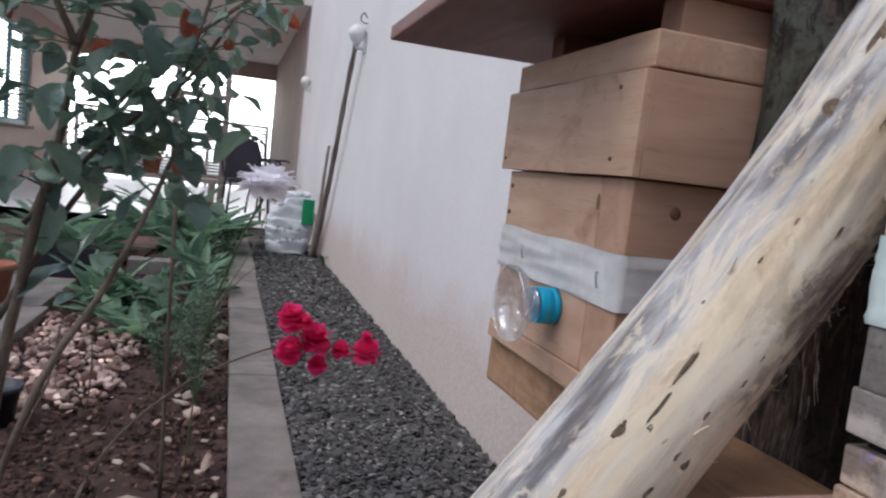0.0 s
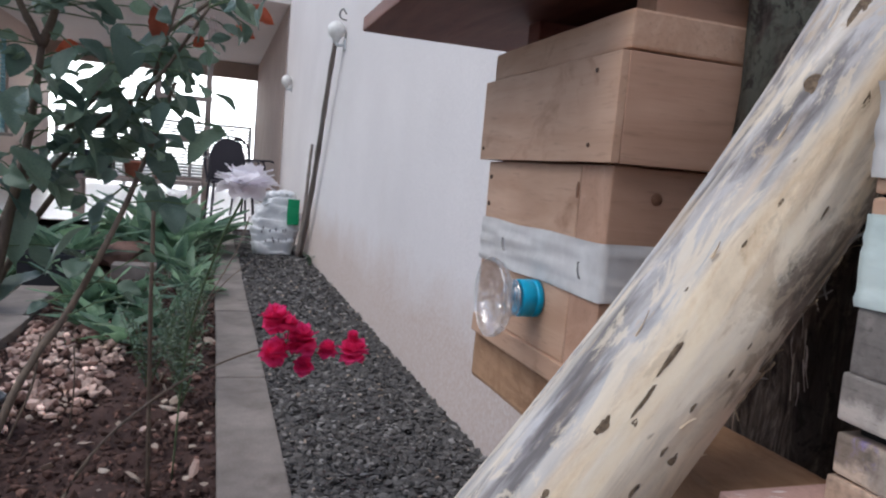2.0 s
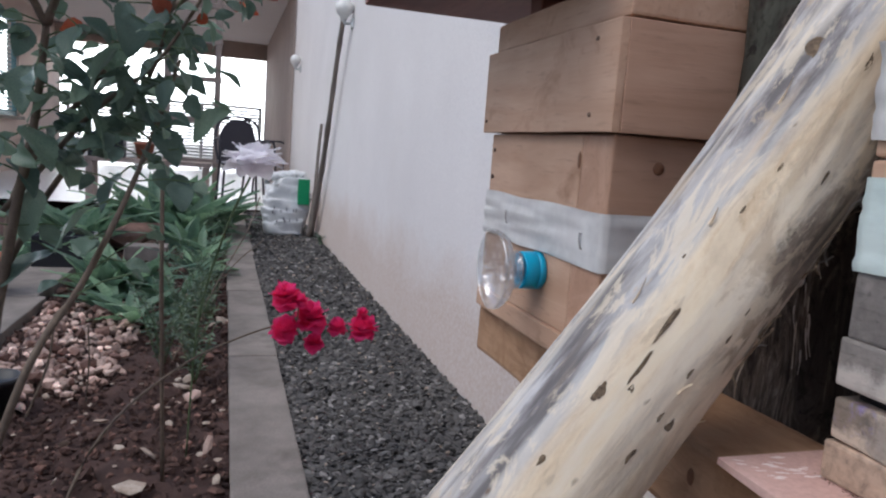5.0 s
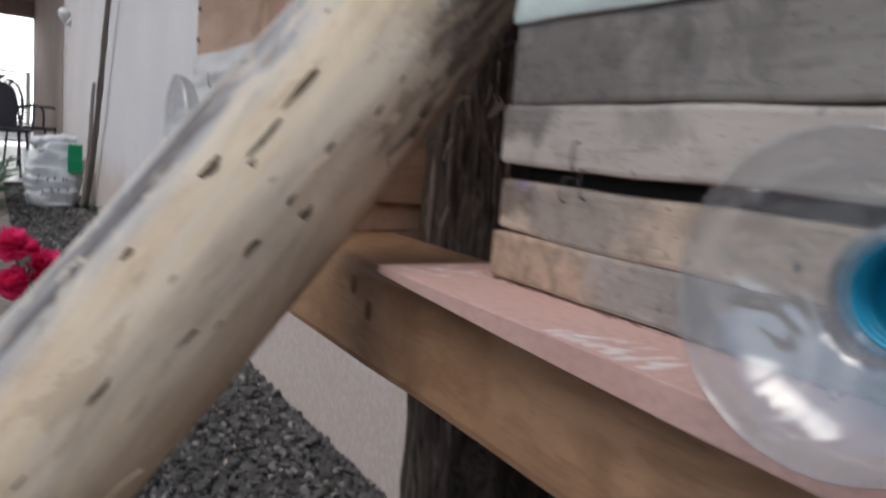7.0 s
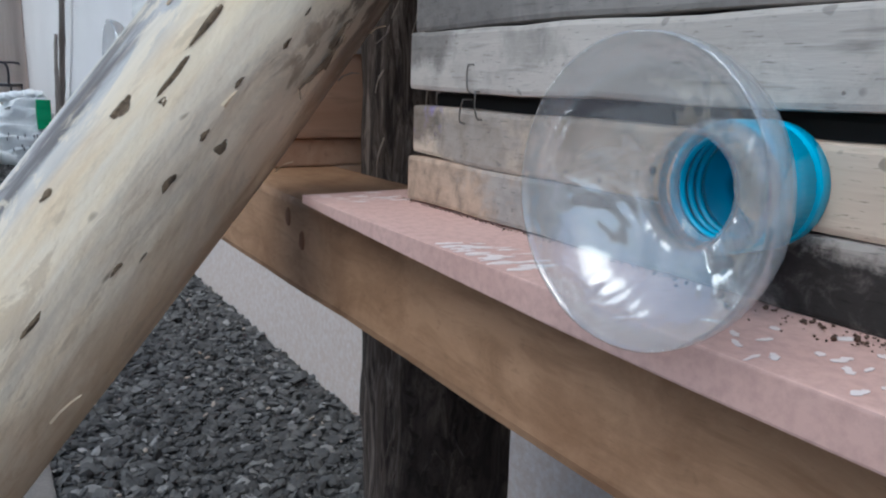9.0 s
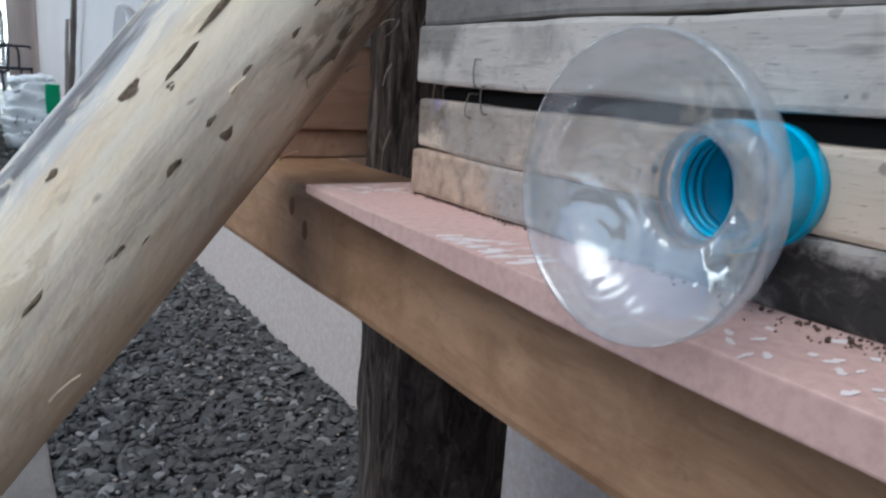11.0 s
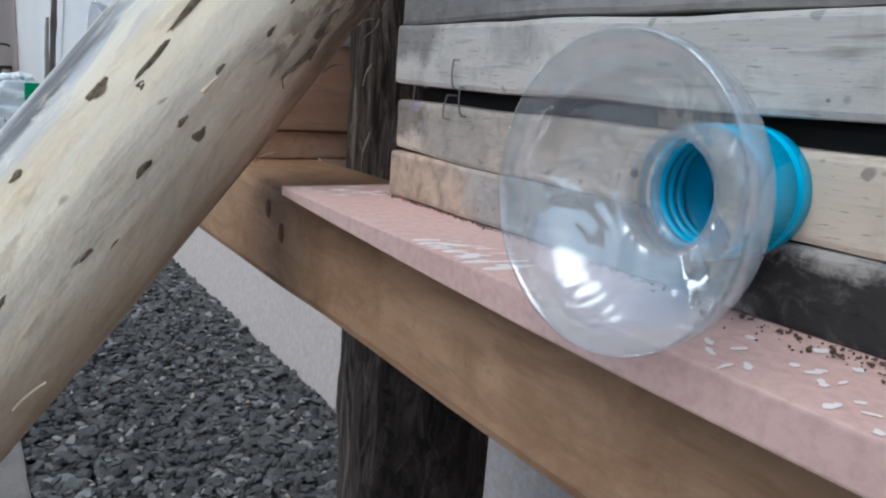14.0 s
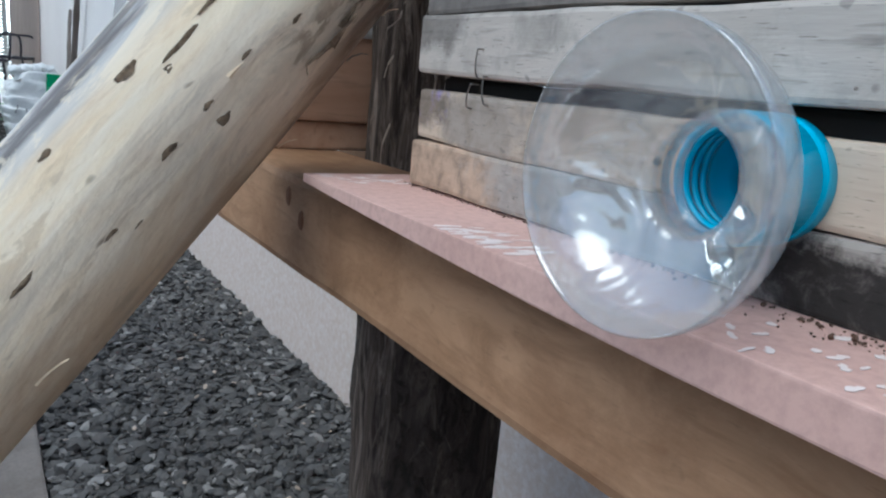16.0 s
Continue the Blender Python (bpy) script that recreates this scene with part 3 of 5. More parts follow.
sheet("ground", -60, 60, -60, 60, -0.06, M["soil"], 4, 4, label="bare brown earth under the yard")
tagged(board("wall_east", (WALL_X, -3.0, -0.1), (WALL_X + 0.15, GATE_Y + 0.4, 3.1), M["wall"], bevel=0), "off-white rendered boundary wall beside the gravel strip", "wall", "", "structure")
# added out of view; its height limits the light coming from behind the camera
tagged(board("unseen_wall_south", (-2.7, -3.2, -0.1), (1.0, -3.0, 2.1), M["wall"], bevel=0), "unseen off-white wall added behind the camera to hold back light", "wall", "", "structure")


def pierced_wall(name, x0, x1, y0, y1, z1, hole, material, label):
    """A wall along y with one window opening: four pieces round the hole in one mesh."""
    hy0, hy1, hz0, hz1 = hole
    bm = bmesh.new()
    for a, b, c, d in ((y0, hy0, -0.1, z1), (hy1, y1, -0.1, z1), (hy0, hy1, -0.1, hz0), (hy0, hy1, hz1, z1)):
        made = bmesh.ops.create_cube(bm, size=1.0)["verts"]
        bmesh.ops.scale(bm, vec=(x1 - x0, b - a, d - c), verts=made)
        bmesh.ops.translate(bm, vec=((x0 + x1) / 2, (a + b) / 2, (c + d) / 2), verts=made)
    return tagged(link_mesh(name, bm, material), label, "wall", "", "structure")


# added out of view on the left; its low height sets how much sky gets in
tagged(board("unseen_wall_west", (HOUSE_X - 0.15, -3.0, -0.1), (HOUSE_X, 7.0, 1.0), M["wall"], bevel=0), "unseen low wall added on the left, kept low to let skylight in", "wall", "", "structure")
pierced_wall("wall_west", HOUSE_X - 0.15, HOUSE_X, 7.0, GATE_Y + 0.4, 3.1, (9.6, 11.35, 0.74, 2.02), M["wall_house"], "salmon painted house wall with a shuttered window")
tagged(board("ceiling", (HOUSE_X, 8.0, 2.33), (WALL_X, GATE_Y + 0.4, 2.45), M["ceiling"], bevel=0), "pale painted porch ceiling slab", "ceiling", "", "structure")
# added panel over the off-white wall; its brown stands in for porch shade
tagged(board("porch_shade_panel", (WALL_X - 0.012, 8.05, 0.03), (WALL_X - 0.002, GATE_Y + 0.3, 2.328), M["porch_shade"], bevel=0), "thin panel on the boundary wall, coloured brownish for the porch shade", "wall", "", "structure")
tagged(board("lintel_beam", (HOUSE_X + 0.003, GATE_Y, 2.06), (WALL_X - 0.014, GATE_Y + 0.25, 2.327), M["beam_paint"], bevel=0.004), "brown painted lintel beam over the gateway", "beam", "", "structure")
sheet("terrace_floor", HOUSE_X, WALL_X, 7.0, GATE_Y + 3.0, 0.02, M["tile"], label="pale glossy terrace floor tiles")
sheet("far_street", -30, 30, GATE_Y + 3.0, 45, 0.0, M["pavement"], label="pale paved street beyond the gate")
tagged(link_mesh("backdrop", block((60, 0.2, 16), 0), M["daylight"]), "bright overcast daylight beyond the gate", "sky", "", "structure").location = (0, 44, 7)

win = empty("window_1", (HOUSE_X, 10.47, 0.74), "teal shuttered window in the salmon wall", "window", "", "structure")
for y0, y1, z0, z1 in ((-0.87, -0.82, 0, 1.28), (0.82, 0.87, 0, 1.28), (-0.82, 0.82, 1.23, 1.28), (-0.82, 0.82, 0, 0.05), (-0.025, 0.025, 0.05, 1.23)):
    board("window_frame", (-0.08, y0, z0), (-0.03, y1, z1), M["teal"], win, 0.003)
board("window_sill", (-0.12, -0.92, -0.045), (0.06, 0.92, -0.003), M["concrete"], win, 0.004)
for side in (-0.425, 0.425):
    for k in range(22):
        b = board("slat", (-0.075, side - 0.39, 0.06 + k * 0.053), (-0.035, side + 0.39, 0.068 + k * 0.053), M["teal"], win, 0)
        b.rotation_euler = (0, radians(35), 0)

gate = empty("louvred_gate", (0, GATE_Y + 0.5, 0.02), "white louvred metal gate, closed, across the driveway", "gate")
for x in (-2.45, -1.35, -0.25, 0.78):
    board("gate_post", (x - 0.03, -0.03, 0), (x + 0.03, 0.03, 1.22), M["gate"], gate, 0.004)
for z in (0.06, 1.17):
    board("rail", (-2.45, -0.02, z), (0.8, 0.02, z + 0.05), M["gate"], gate, 0.003)
for bay in (-2.42, -1.32, -0.22):
    for k in range(18):
        b = board("slat", (bay, -0.012, 0.14 + k * 0.057), (bay + 1.04, 0.012, 0.172 + k * 0.057), M["gate"], gate, 0)
        b.rotation_euler = (radians(28), 0, 0)

# ---- garden bed, kerb and gravel ----
rng = np.random.default_rng(5)
sheet("gravel_bed", 0.335, WALL_X, -2.0, 7.0, -0.012, M["gravel_bed"], 14, 160, 0.010, 9.0, "dark gravel strip along the wall")
sheet("soil_bed", -0.52, 0.20, -2.0, 7.0, -0.022, M["soil"], 46, 420, 0.022, 7.0, "dark brown garden soil with scattered chips")

kerb = empty("kerb", (0.27, 2.0, 0), "weathered grey concrete kerb between soil and gravel", "kerb", "", "structure")
y = -1.6
while y < 6.9:
    ln = 1.0
    bm = block((0.152, ln - 0.006, 0.12), 0.006, 0.0012, 14, seed=y)
    b = part("kerb_stone", bm, M["concrete"], kerb)
    b.location = (0.0 + 0.003 * math.sin(y * 9), y + ln / 2 - 2.0, -0.052 + 0.002 * math.cos(y * 7))
    y += ln
border = empty("bed_border", (-0.8, 3.0, 0), "grey concrete slab edging at the back of the bed", "edging", "", "structure")
for k in range(5):
    b = part("paving_slab", block((0.55, 1.35, 0.09), 0.006, 0.003, 10, seed=k), M["concrete"], border)
    b.location = (0.02, -3.2 + 1.36 * k, -0.025)
    b.rotation_euler = (0, 0, radians(-1.5))

spots = []
for y0, y1, count, r in ((0.3, 1.3, 7500, 0.0082), (1.3, 2.6, 8500, 0.0086), (2.6, 4.2, 6500, 0.0098), (4.2, 7.0, 4600, 0.012)):
    n = count
    spots.append(np.stack([rng.uniform(0.345, WALL_X - 0.004, n), rng.uniform(y0, y1, n), rng.uniform(-0.012, 0.000, n), r * rng.uniform(0.5, 1.5, n)], 1))
stones("gravel", np.concatenate(spots), M["gravel"], None, 0.34, 2, "loose dark grey crushed stone gravel", "gravel")
n = 260
stones("gravel_fleck", np.stack([rng.uniform(0.35, WALL_X - 0.01, n), rng.uniform(0.6, 5.4, n), np.full(n, 0.006), rng.uniform(0.003, 0.0075, n)], 1), M["litter"], None, 0.3, 12, "pale dry petals and chips scattered on the gravel", "litter")

n = 9000
stones("soil_crumb", np.stack([rng.uniform(-0.5, 0.192, n), rng.uniform(1.2, 4.4, n), rng.uniform(-0.024, -0.004, n), rng.gamma(2.0, 0.0022, n) + 0.0015], 1), M["clod"], None, 0.7, 3, "crumbs and clods of dark brown soil", "soil")
px, py = rng.uniform(-0.46, -0.08, 1500), rng.uniform(1.95, 3.15, 1500)
keep = (py + 1.6 * px * 0 > 2.02 + 0.9 * np.maximum(px + 0.30, 0)) & (rng.uniform(0, 1, 1500) < np.clip((-0.06 - px) * 9, 0.15, 1))
stones("river_pebble", np.stack([px, py, rng.uniform(-0.012, 0.012, 1500), rng.uniform(0.009, 0.019, 1500)], 1)[keep][:520], M["pebble"], None, 0.72, 4, "pinkish white river pebbles heaped on the soil", "pebbles")
px, py = rng.uniform(-0.44, -0.10, 46), rng.uniform(2.15, 3.1, 46)
stones("brown_pebble", np.stack([px, py, np.full(46, 0.014), rng.uniform(0.014, 0.028, 46)], 1), M["pebble_dark"], None, 0.75, 6, "larger brown river stones among the pebbles", "pebbles")
n = 170
stones("soil_chip", np.stack([rng.uniform(-0.35, 0.185, n), rng.uniform(1.3, 3.6, n), np.full(n, 0.0), rng.gamma(2.0, 0.0035, n) + 0.003], 1), M["litter"], None, 0.28, 7, "pale wood chips and dry petals on the soil", "litter")
for x, y2, r in ((0.10, 2.05, 0.026), (0.145, 1.72, 0.018), (0.02, 1.98, 0.016)):
    stones("loose_stone", [(x, y2, 0.004, r)], M["pebble"], None, 0.55, int(x * 900) + 5, "single pinkish stone lying on the soil", "stone", "")

# ---- lamps, bamboo and bag along the wall ----


def wall_lamp(y, z):
    o = empty("wall_lamp", (WALL_X, y, z), "white opal globe lamp on a short wall bracket", "wall lamp", "globe lamps along the wall")
    part("wall_plate", block((0.012, 0.06, 0.06), 0.003), M["gate"], o).location = (-0.006, 0, -0.07)
    part("bracket", tube(bend([(-0.008, 0, -0.07), (-0.045, 0, -0.075), (-0.062, 0, -0.05)]), 0.009, 8), M["gate"], o)
    g = lathe([(0.001, 0.053), (0.026, 0.046), (0.045, 0.028), (0.052, 0.0), (0.045, -0.028), (0.028, -0.046), (0.022, -0.052), (0.022, -0.066), (0.001, -0.066)], 24)
    part("globe", g, M["white_glass"], o, "white opal glass globe", True).location = (-0.055, 0, 0.01)
    if y < 5:
        part("wire_hook", tube(bend([(0.0, 0, 0.075), (-0.03, -0.03, 0.07), (-0.05, -0.05, 0.09), (-0.035, -0.06, 0.12), (-0.01, -0.04, 0.10)], 5), 0.005, 6), M["staple"], o, "bent wire hook", True)
    return o


wall_lamp(4.36, 1.465)
wall_lamp(7.35, 1.46)


def pole(name, a, b, r, label):
    a, b = Vector(a), Vector(b)
    n = 22
    pts, rad = [], []
    for i in range(n + 1):
        t = i / n
        pts.append(a.lerp(b, t) + Vector((0.006 * math.sin(t * 5), 0.006 * math.sin(t * 7 + 1), 0)))
        rad.append(r * (1.15 - 0.35 * t) * (1.18 if i % 4 == 0 else 1.0))
    ob = link_mesh(name, tube(pts, rad, 10), M["bamboo"], smooth=True)
    return tagged(ob, label, "pole")


pole("bamboo_pole", (0.800, 5.45, 0.0), (0.808, 4.40, 1.42), 0.017, "brown bamboo pole leaning against the wall")
pole("wooden_stick", (0.775, 5.40, 0.0), (0.835, 5.36, 0.83), 0.013, "thin dark stick standing against the wall")


def soil_bag():
    o = empty("soil_bag", (0.612, 5.52, 0), "white plastic sack with a green patch standing on gravel", "sack")
    bm = bmesh.new()
    rows, sides = 44, 44
    rings = []
    for j in range(rows + 1):
        t = j / rows
        w = 0.160 * (0.86 + 0.20 * math.sin(t * 3.0)) * (1 - 0.35 * max(0, t - 0.86) / 0.14)
        d = 0.095 * (1.0 - 0.15 * t)
        ring = []
        for k in range(sides):
            a = 2 * math.pi * k / sides
            c, s = math.cos(a), math.sin(a)
            x, yy = w * math.copysign(abs(c) ** 0.6, c), d * math.copysign(abs(s) ** 0.7, s)
            fold = 0.034 * noise.noise(Vector((x * 9, yy * 9, t * 7))) + 0.030 * abs(noise.noise(Vector((x * 10, yy * 10, t * 22)))) + 0.006 * math.sin(t * 42 + x * 22)
            ring.append(bm.verts.new((x * (1 + fold * 4) + 0.025 * t - 0.01, yy * (1 + fold * 6), 0.43 * t + fold * 1.2 + (0.03 * x / 0.14 if t > 0.8 else 0))))
        rings.append(ring)
    for r0, r1 in zip(rings, rings[1:]):
        for k in range(sides):
            bm.faces.new((r0[k], r0[(k + 1) % sides], r1[(k + 1) % sides], r1[k]))
    bm.faces.new(rings[-1])
    bm.faces.new(rings[0][::-1])
    part("sack_body", bm, M["bag"], o, smooth=True)
    g = block((0.085, 0.02, 0.19), 0.004, 0.004, 5, 3)
    part("green_patch", g, M["bag_green"], o, "green printed patch").location = (0.118, -0.094, 0.325)
    for k in range(11):
        x, z = -0.10 + 0.018 * k + 0.008 * math.sin(k * 5), 0.15 + 0.05 * math.sin(k * 2.4) + 0.02 * math.cos(k * 7)
        part("print_bar", block((0.006, 0.004, 0.024), 0.001), M["bag_ink"], o, "dark bar of print").location = (x, -0.106, z)
    for k, (x, z, w) in enumerate(((-0.085, 0.425, 0.05), (-0.02, 0.438, 0.06), (0.05, 0.447, 0.055), (0.10, 0.44, 0.04))):
        bm = bmesh.new()
        bmesh.ops.create_icosphere(bm, subdivisions=3, radius=1.0)
        for v in bm.verts:
            q = v.co.copy()
            v.co = Vector((q.x * w, q.y * 0.07, q.z * 0.032)) * (1 + 0.35 * noise.noise(q * 2.5 + Vector((k, 0, 3))))
        part("folded_top", bm, M["bag"], o, smooth=True).location = (x, 0, z)
    return o


soil_bag()

# ---- hive bench ----
POST_A, POST_B = Vector((0.549, 0.492, 0.0)), Vector((0.527, 0.518, 1.30))
LOG_AT, LOG_WAY = Vector((0.3621, 0.4201, 0.6)), Vector((0.7883, 0.0709, 1.0))


def rough_post():
    o = empty("bench_post", POST_A, "dark bark-covered timber post holding the hive shelf", "post")
    n, sides = 60, 36
    bm = bmesh.new()
    rings = []
    axis = POST_B - POST_A
    saw = LOG_WAY.normalized()
    back = axis.cross(LOG_WAY).normalized()
    if back.y < 0:
        back = -back
    for i in range(n + 1):
        t = i / n
        c = axis * t
        ring = []
        for k in range(sides):
            a = 2 * math.pi * k / sides
            p = Vector((math.cos(a) * 3.2, math.sin(a) * 3.2, t * 7.0))
            ridge = 0.0055 * abs(noise.noise(p * 1.7)) + 0.003 * noise.noise(p * 5 + Vector((3, 1, 0)))
            r = 0.0505 + ridge
            q = c + Vector((math.cos(a) * r, math.sin(a) * r, 0))
            # saddle notch that the leaning log is let into
            w = q + POST_A - LOG_AT
            off = w - saw * w.dot(saw)
            flat = off - back * off.dot(back)
            if flat.length < 0.041 and t > 0.4:
                need = math.sqrt(0.041 ** 2 - flat.length_squared)
                if off.dot(back) < need:
                    q += back * (need - off.dot(back))
            # hewn flat where it stands against the hive
            if t > 0.38:
                q.y = min(q.y, 0.5255 - POST_A.y)
            ring.append(bm.verts.new(q))
        rings.append(ring)
    for r0, r1 in zip(rings, rings[1:]):
        for k in range(sides):
            bm.faces.new((r0[k], r0[(k + 1) % sides], r1[(k + 1) % sides], r1[k]))
    bm.faces.new(rings[-1])
    bm.faces.new(rings[0][::-1])
    trunk = part("trunk", bm, M["bark"], o, smooth=True)
    rr = random.Random(4)
    for k in range(46):
        z = rr.uniform(0.25, 0.80)
        a = rr.uniform(-2.9, -0.9)
        c = POST_A.lerp(POST_B, z / 1.3) - POST_A
        ln, w = rr.uniform(0.012, 0.04), rr.uniform(0.001, 0.0035)
        curl = rr.uniform(0.001, 0.005)
        out = Vector((math.cos(a), math.sin(a), 0))
        tang = Vector((-math.sin(a), math.cos(a), 0))
        b2 = bmesh.new()
        prev = None
        for i in range(6):
            t = i / 5
            p = c + out * (0.0525 + curl * t * t) + Vector((0, 0, -ln * t)) + tang * 0.004 * math.sin(k + t * 3)
            ww = w * (1 - 0.6 * t)
            q = [b2.verts.new(p - tang * ww), b2.verts.new(p + out * 0.0008), b2.verts.new(p + tang * ww)]
            if prev:
                b2.faces.new((prev[0], prev[1], q[1], q[0]))
                b2.faces.new((prev[1], prev[2], q[2], q[1]))
            prev = q
        b2.normal_update()
        part("bark_flake", b2, M["bark"], trunk)
    for a, z, ln, w, curl in ((-2.35, 0.640, 0.014, 0.0030, 0.003),):
        c = POST_A.lerp(POST_B, z / 1.3) - POST_A
        out, tang = Vector((math.cos(a), math.sin(a), 0)), Vector((-math.sin(a), math.cos(a), 0))
        b2 = bmesh.new()
        prev = None
        for i in range(8):
            t = i / 7
            p = c + out * (0.053 + curl * t ** 1.5) + Vector((0, 0, ln * (0.5 - t))) + tang * 0.003 * math.sin(t * 4)
            ww = w * math.sin(math.pi * (0.12 + 0.8 * t))
            q = [b2.verts.new(p - tang * ww + out * 0.0010), b2.verts.new(p), b2.verts.new(p + tang * ww + out * 0.0014)]
            if prev:
                b2.faces.new((prev[0], prev[1], q[1], q[0]))
                b2.faces.new((prev[1], prev[2], q[2], q[1]))
            prev = q
        part("bark_curl", b2, M["rack"], trunk, "pale curl of loose bark", True)
    for k in range(18):
        z = rr.uniform(0.58, 0.68)
        a = rr.uniform(-2.85, -2.1)
        c = POST_A.lerp(POST_B, z / 1.3) - POST_A
        out, ln = Vector((math.cos(a), math.sin(a), 0)), rr.uniform(0.010, 0.030)
        pts = [c + out * 0.051, c + out * (0.054 + rr.uniform(0, 0.004)) + Vector((0, 0, -ln * 0.5)), c + out * (0.054 + rr.uniform(-0.001, 0.008)) + Vector((rr.uniform(-0.004, 0.004), 0, -ln))]
        part("bark_fibre", tube(bend(pts, 4), [0.0006] * 4 + [0.0003] * 5, 5), M["litter"] if k % 2 else M["rack"], trunk)
    return o


rough_post()
tagged(board("shelf_beam", (0.412, -0.75, 0.5085), (0.486, 0.775, 0.5580), M["beam"], None, 0.0045, 0.0012, 30), "honey-brown sawn timber beam carrying the hives", "beam")
tagged(board("rear_beam", (0.612, -0.75, 0.510), (0.652, 0.82, 0.5580), M["beam"], None, 0.002), "brown sawn timber beam at the back of the shelf", "beam")
for x, y2 in ((0.545, -0.62), (0.66, 0.62)):
    ob = link_mesh("bench_post", tube([(x, y2, 0), (x, y2, 0.25), (x, y2, 0.51)], 0.045, 14, True, 0.2), M["bark"], smooth=True)
    tagged(ob, "dark bark-covered timber post holding the hive shelf", "post")


def knots_on_beam():
    o = bpy.data.objects["shelf_beam"]
    for y2, z in ((0.4285, 0.5365), (0.446, 0.5455)):
        bm = lathe([(0.0001, 0.0006), (0.0012, 0.0008), (0.0019, 0.0002), (0.0024, 0.0007), (0.0030, 0.0)], 14)
        k = part("knot", bm, M["knot"], o, "dark round knot", True)
        k.rotation_euler = (0, radians(-90), 0)
        k.scale = (1.7, 0.95, 1)
        k.location = Vector((0.412, y2, z)) - o.location
    return o


knots_on_beam()

pb = board("landing_board", (0.396, -0.60, 0.5584), (0.53, 0.393, 0.5652), M["pink"], None, 0.0008, 0.0004, 24)
for v in pb.data.vertices:
    # the front lip is planed thin towards its far end
    if v.co.z < 0 and v.co.x < -0.060:
        v.co.z += 0.0032 - 0.0066 * min(1.0, max(0.0, (0.494 - v.co.y) / 0.175))
    # worn, rounded front corner
    dx, dy = max(0.0, -0.062 - v.co.x), max(0.0, v.co.y - 0.4925)
    over = math.hypot(dx, dy)
    if over > 0.005:
        v.co.x += dx * (1 - 0.005 / over)
        v.co.y -= dy * (1 - 0.005 / over)
tagged(pb, "pink painted thin shelf board with pale paint marks", "shelf board")


def paint_marks():
    rr = random.Random(9)
    bm = bmesh.new()
    # brush strokes across the board: middle, length, width, turn
    strokes = []
    for k in range(34):
        u = rr.random()
        strokes.append((0.399 + 0.024 * rr.random() * (0.45 + 0.55 * u), 0.252 + 0.036 * u, rr.uniform(0.0022, 0.0058), rr.uniform(0.0004, 0.0011), rr.gauss(-0.25, 0.10)))
    for k in range(22):
        u = rr.random()
        strokes.append((0.402 + 0.034 * rr.random(), 0.366 + 0.022 * u, rr.uniform(0.0018, 0.0045), rr.uniform(0.0003, 0.0008), rr.gauss(-0.3, 0.10)))
    for k in range(14):
        strokes.append((0.398 + 0.017 * rr.random(), 0.192 - 0.0032 * k + rr.uniform(-0.001, 0.001), rr.uniform(0.0012, 0.0030), rr.uniform(0.0005, 0.0010), rr.choice((-0.2, 0.7)) + rr.gauss(0, 0.2)))
    for k in range(26):
        strokes.append((0.400 + 0.030 * rr.random() ** 1.6, 0.197 - 0.0095 * k + rr.uniform(-0.002, 0.002), rr.uniform(0.0010, 0.0030), rr.uniform(0.0006, 0.0012), rr.gauss(-0.3, 0.5)))
    for k, (x, y2, ln, w, a) in enumerate(strokes):
        u, v = Vector((math.cos(a), math.sin(a), 0)), Vector((-math.sin(a), math.cos(a), 0))
        c = Vector((x, y2, 0.56518 + 0.000003 * k))
        vs = [bm.verts.new(c + u * ln * math.cos(q) + v * w * (math.sin(q) * rr.uniform(0.6, 1.5) + rr.uniform(-0.3, 0.3))) for q in [i * math.pi / 8 for i in range(16)]]
        top = bm.faces.new(vs)
        ext = bmesh.ops.extrude_face_region(bm, geom=[top])
        bmesh.ops.translate(bm, vec=(0, 0, 0.0001), verts=[g for g in ext["geom"] if isinstance(g, bmesh.types.BMVert)])
    ob = link_mesh("paint_mark", bm, M["chalk"])
    return tagged(ob, "short pale paint dashes on the pink shelf", "paint marks", "", "stuff")


paint_marks()


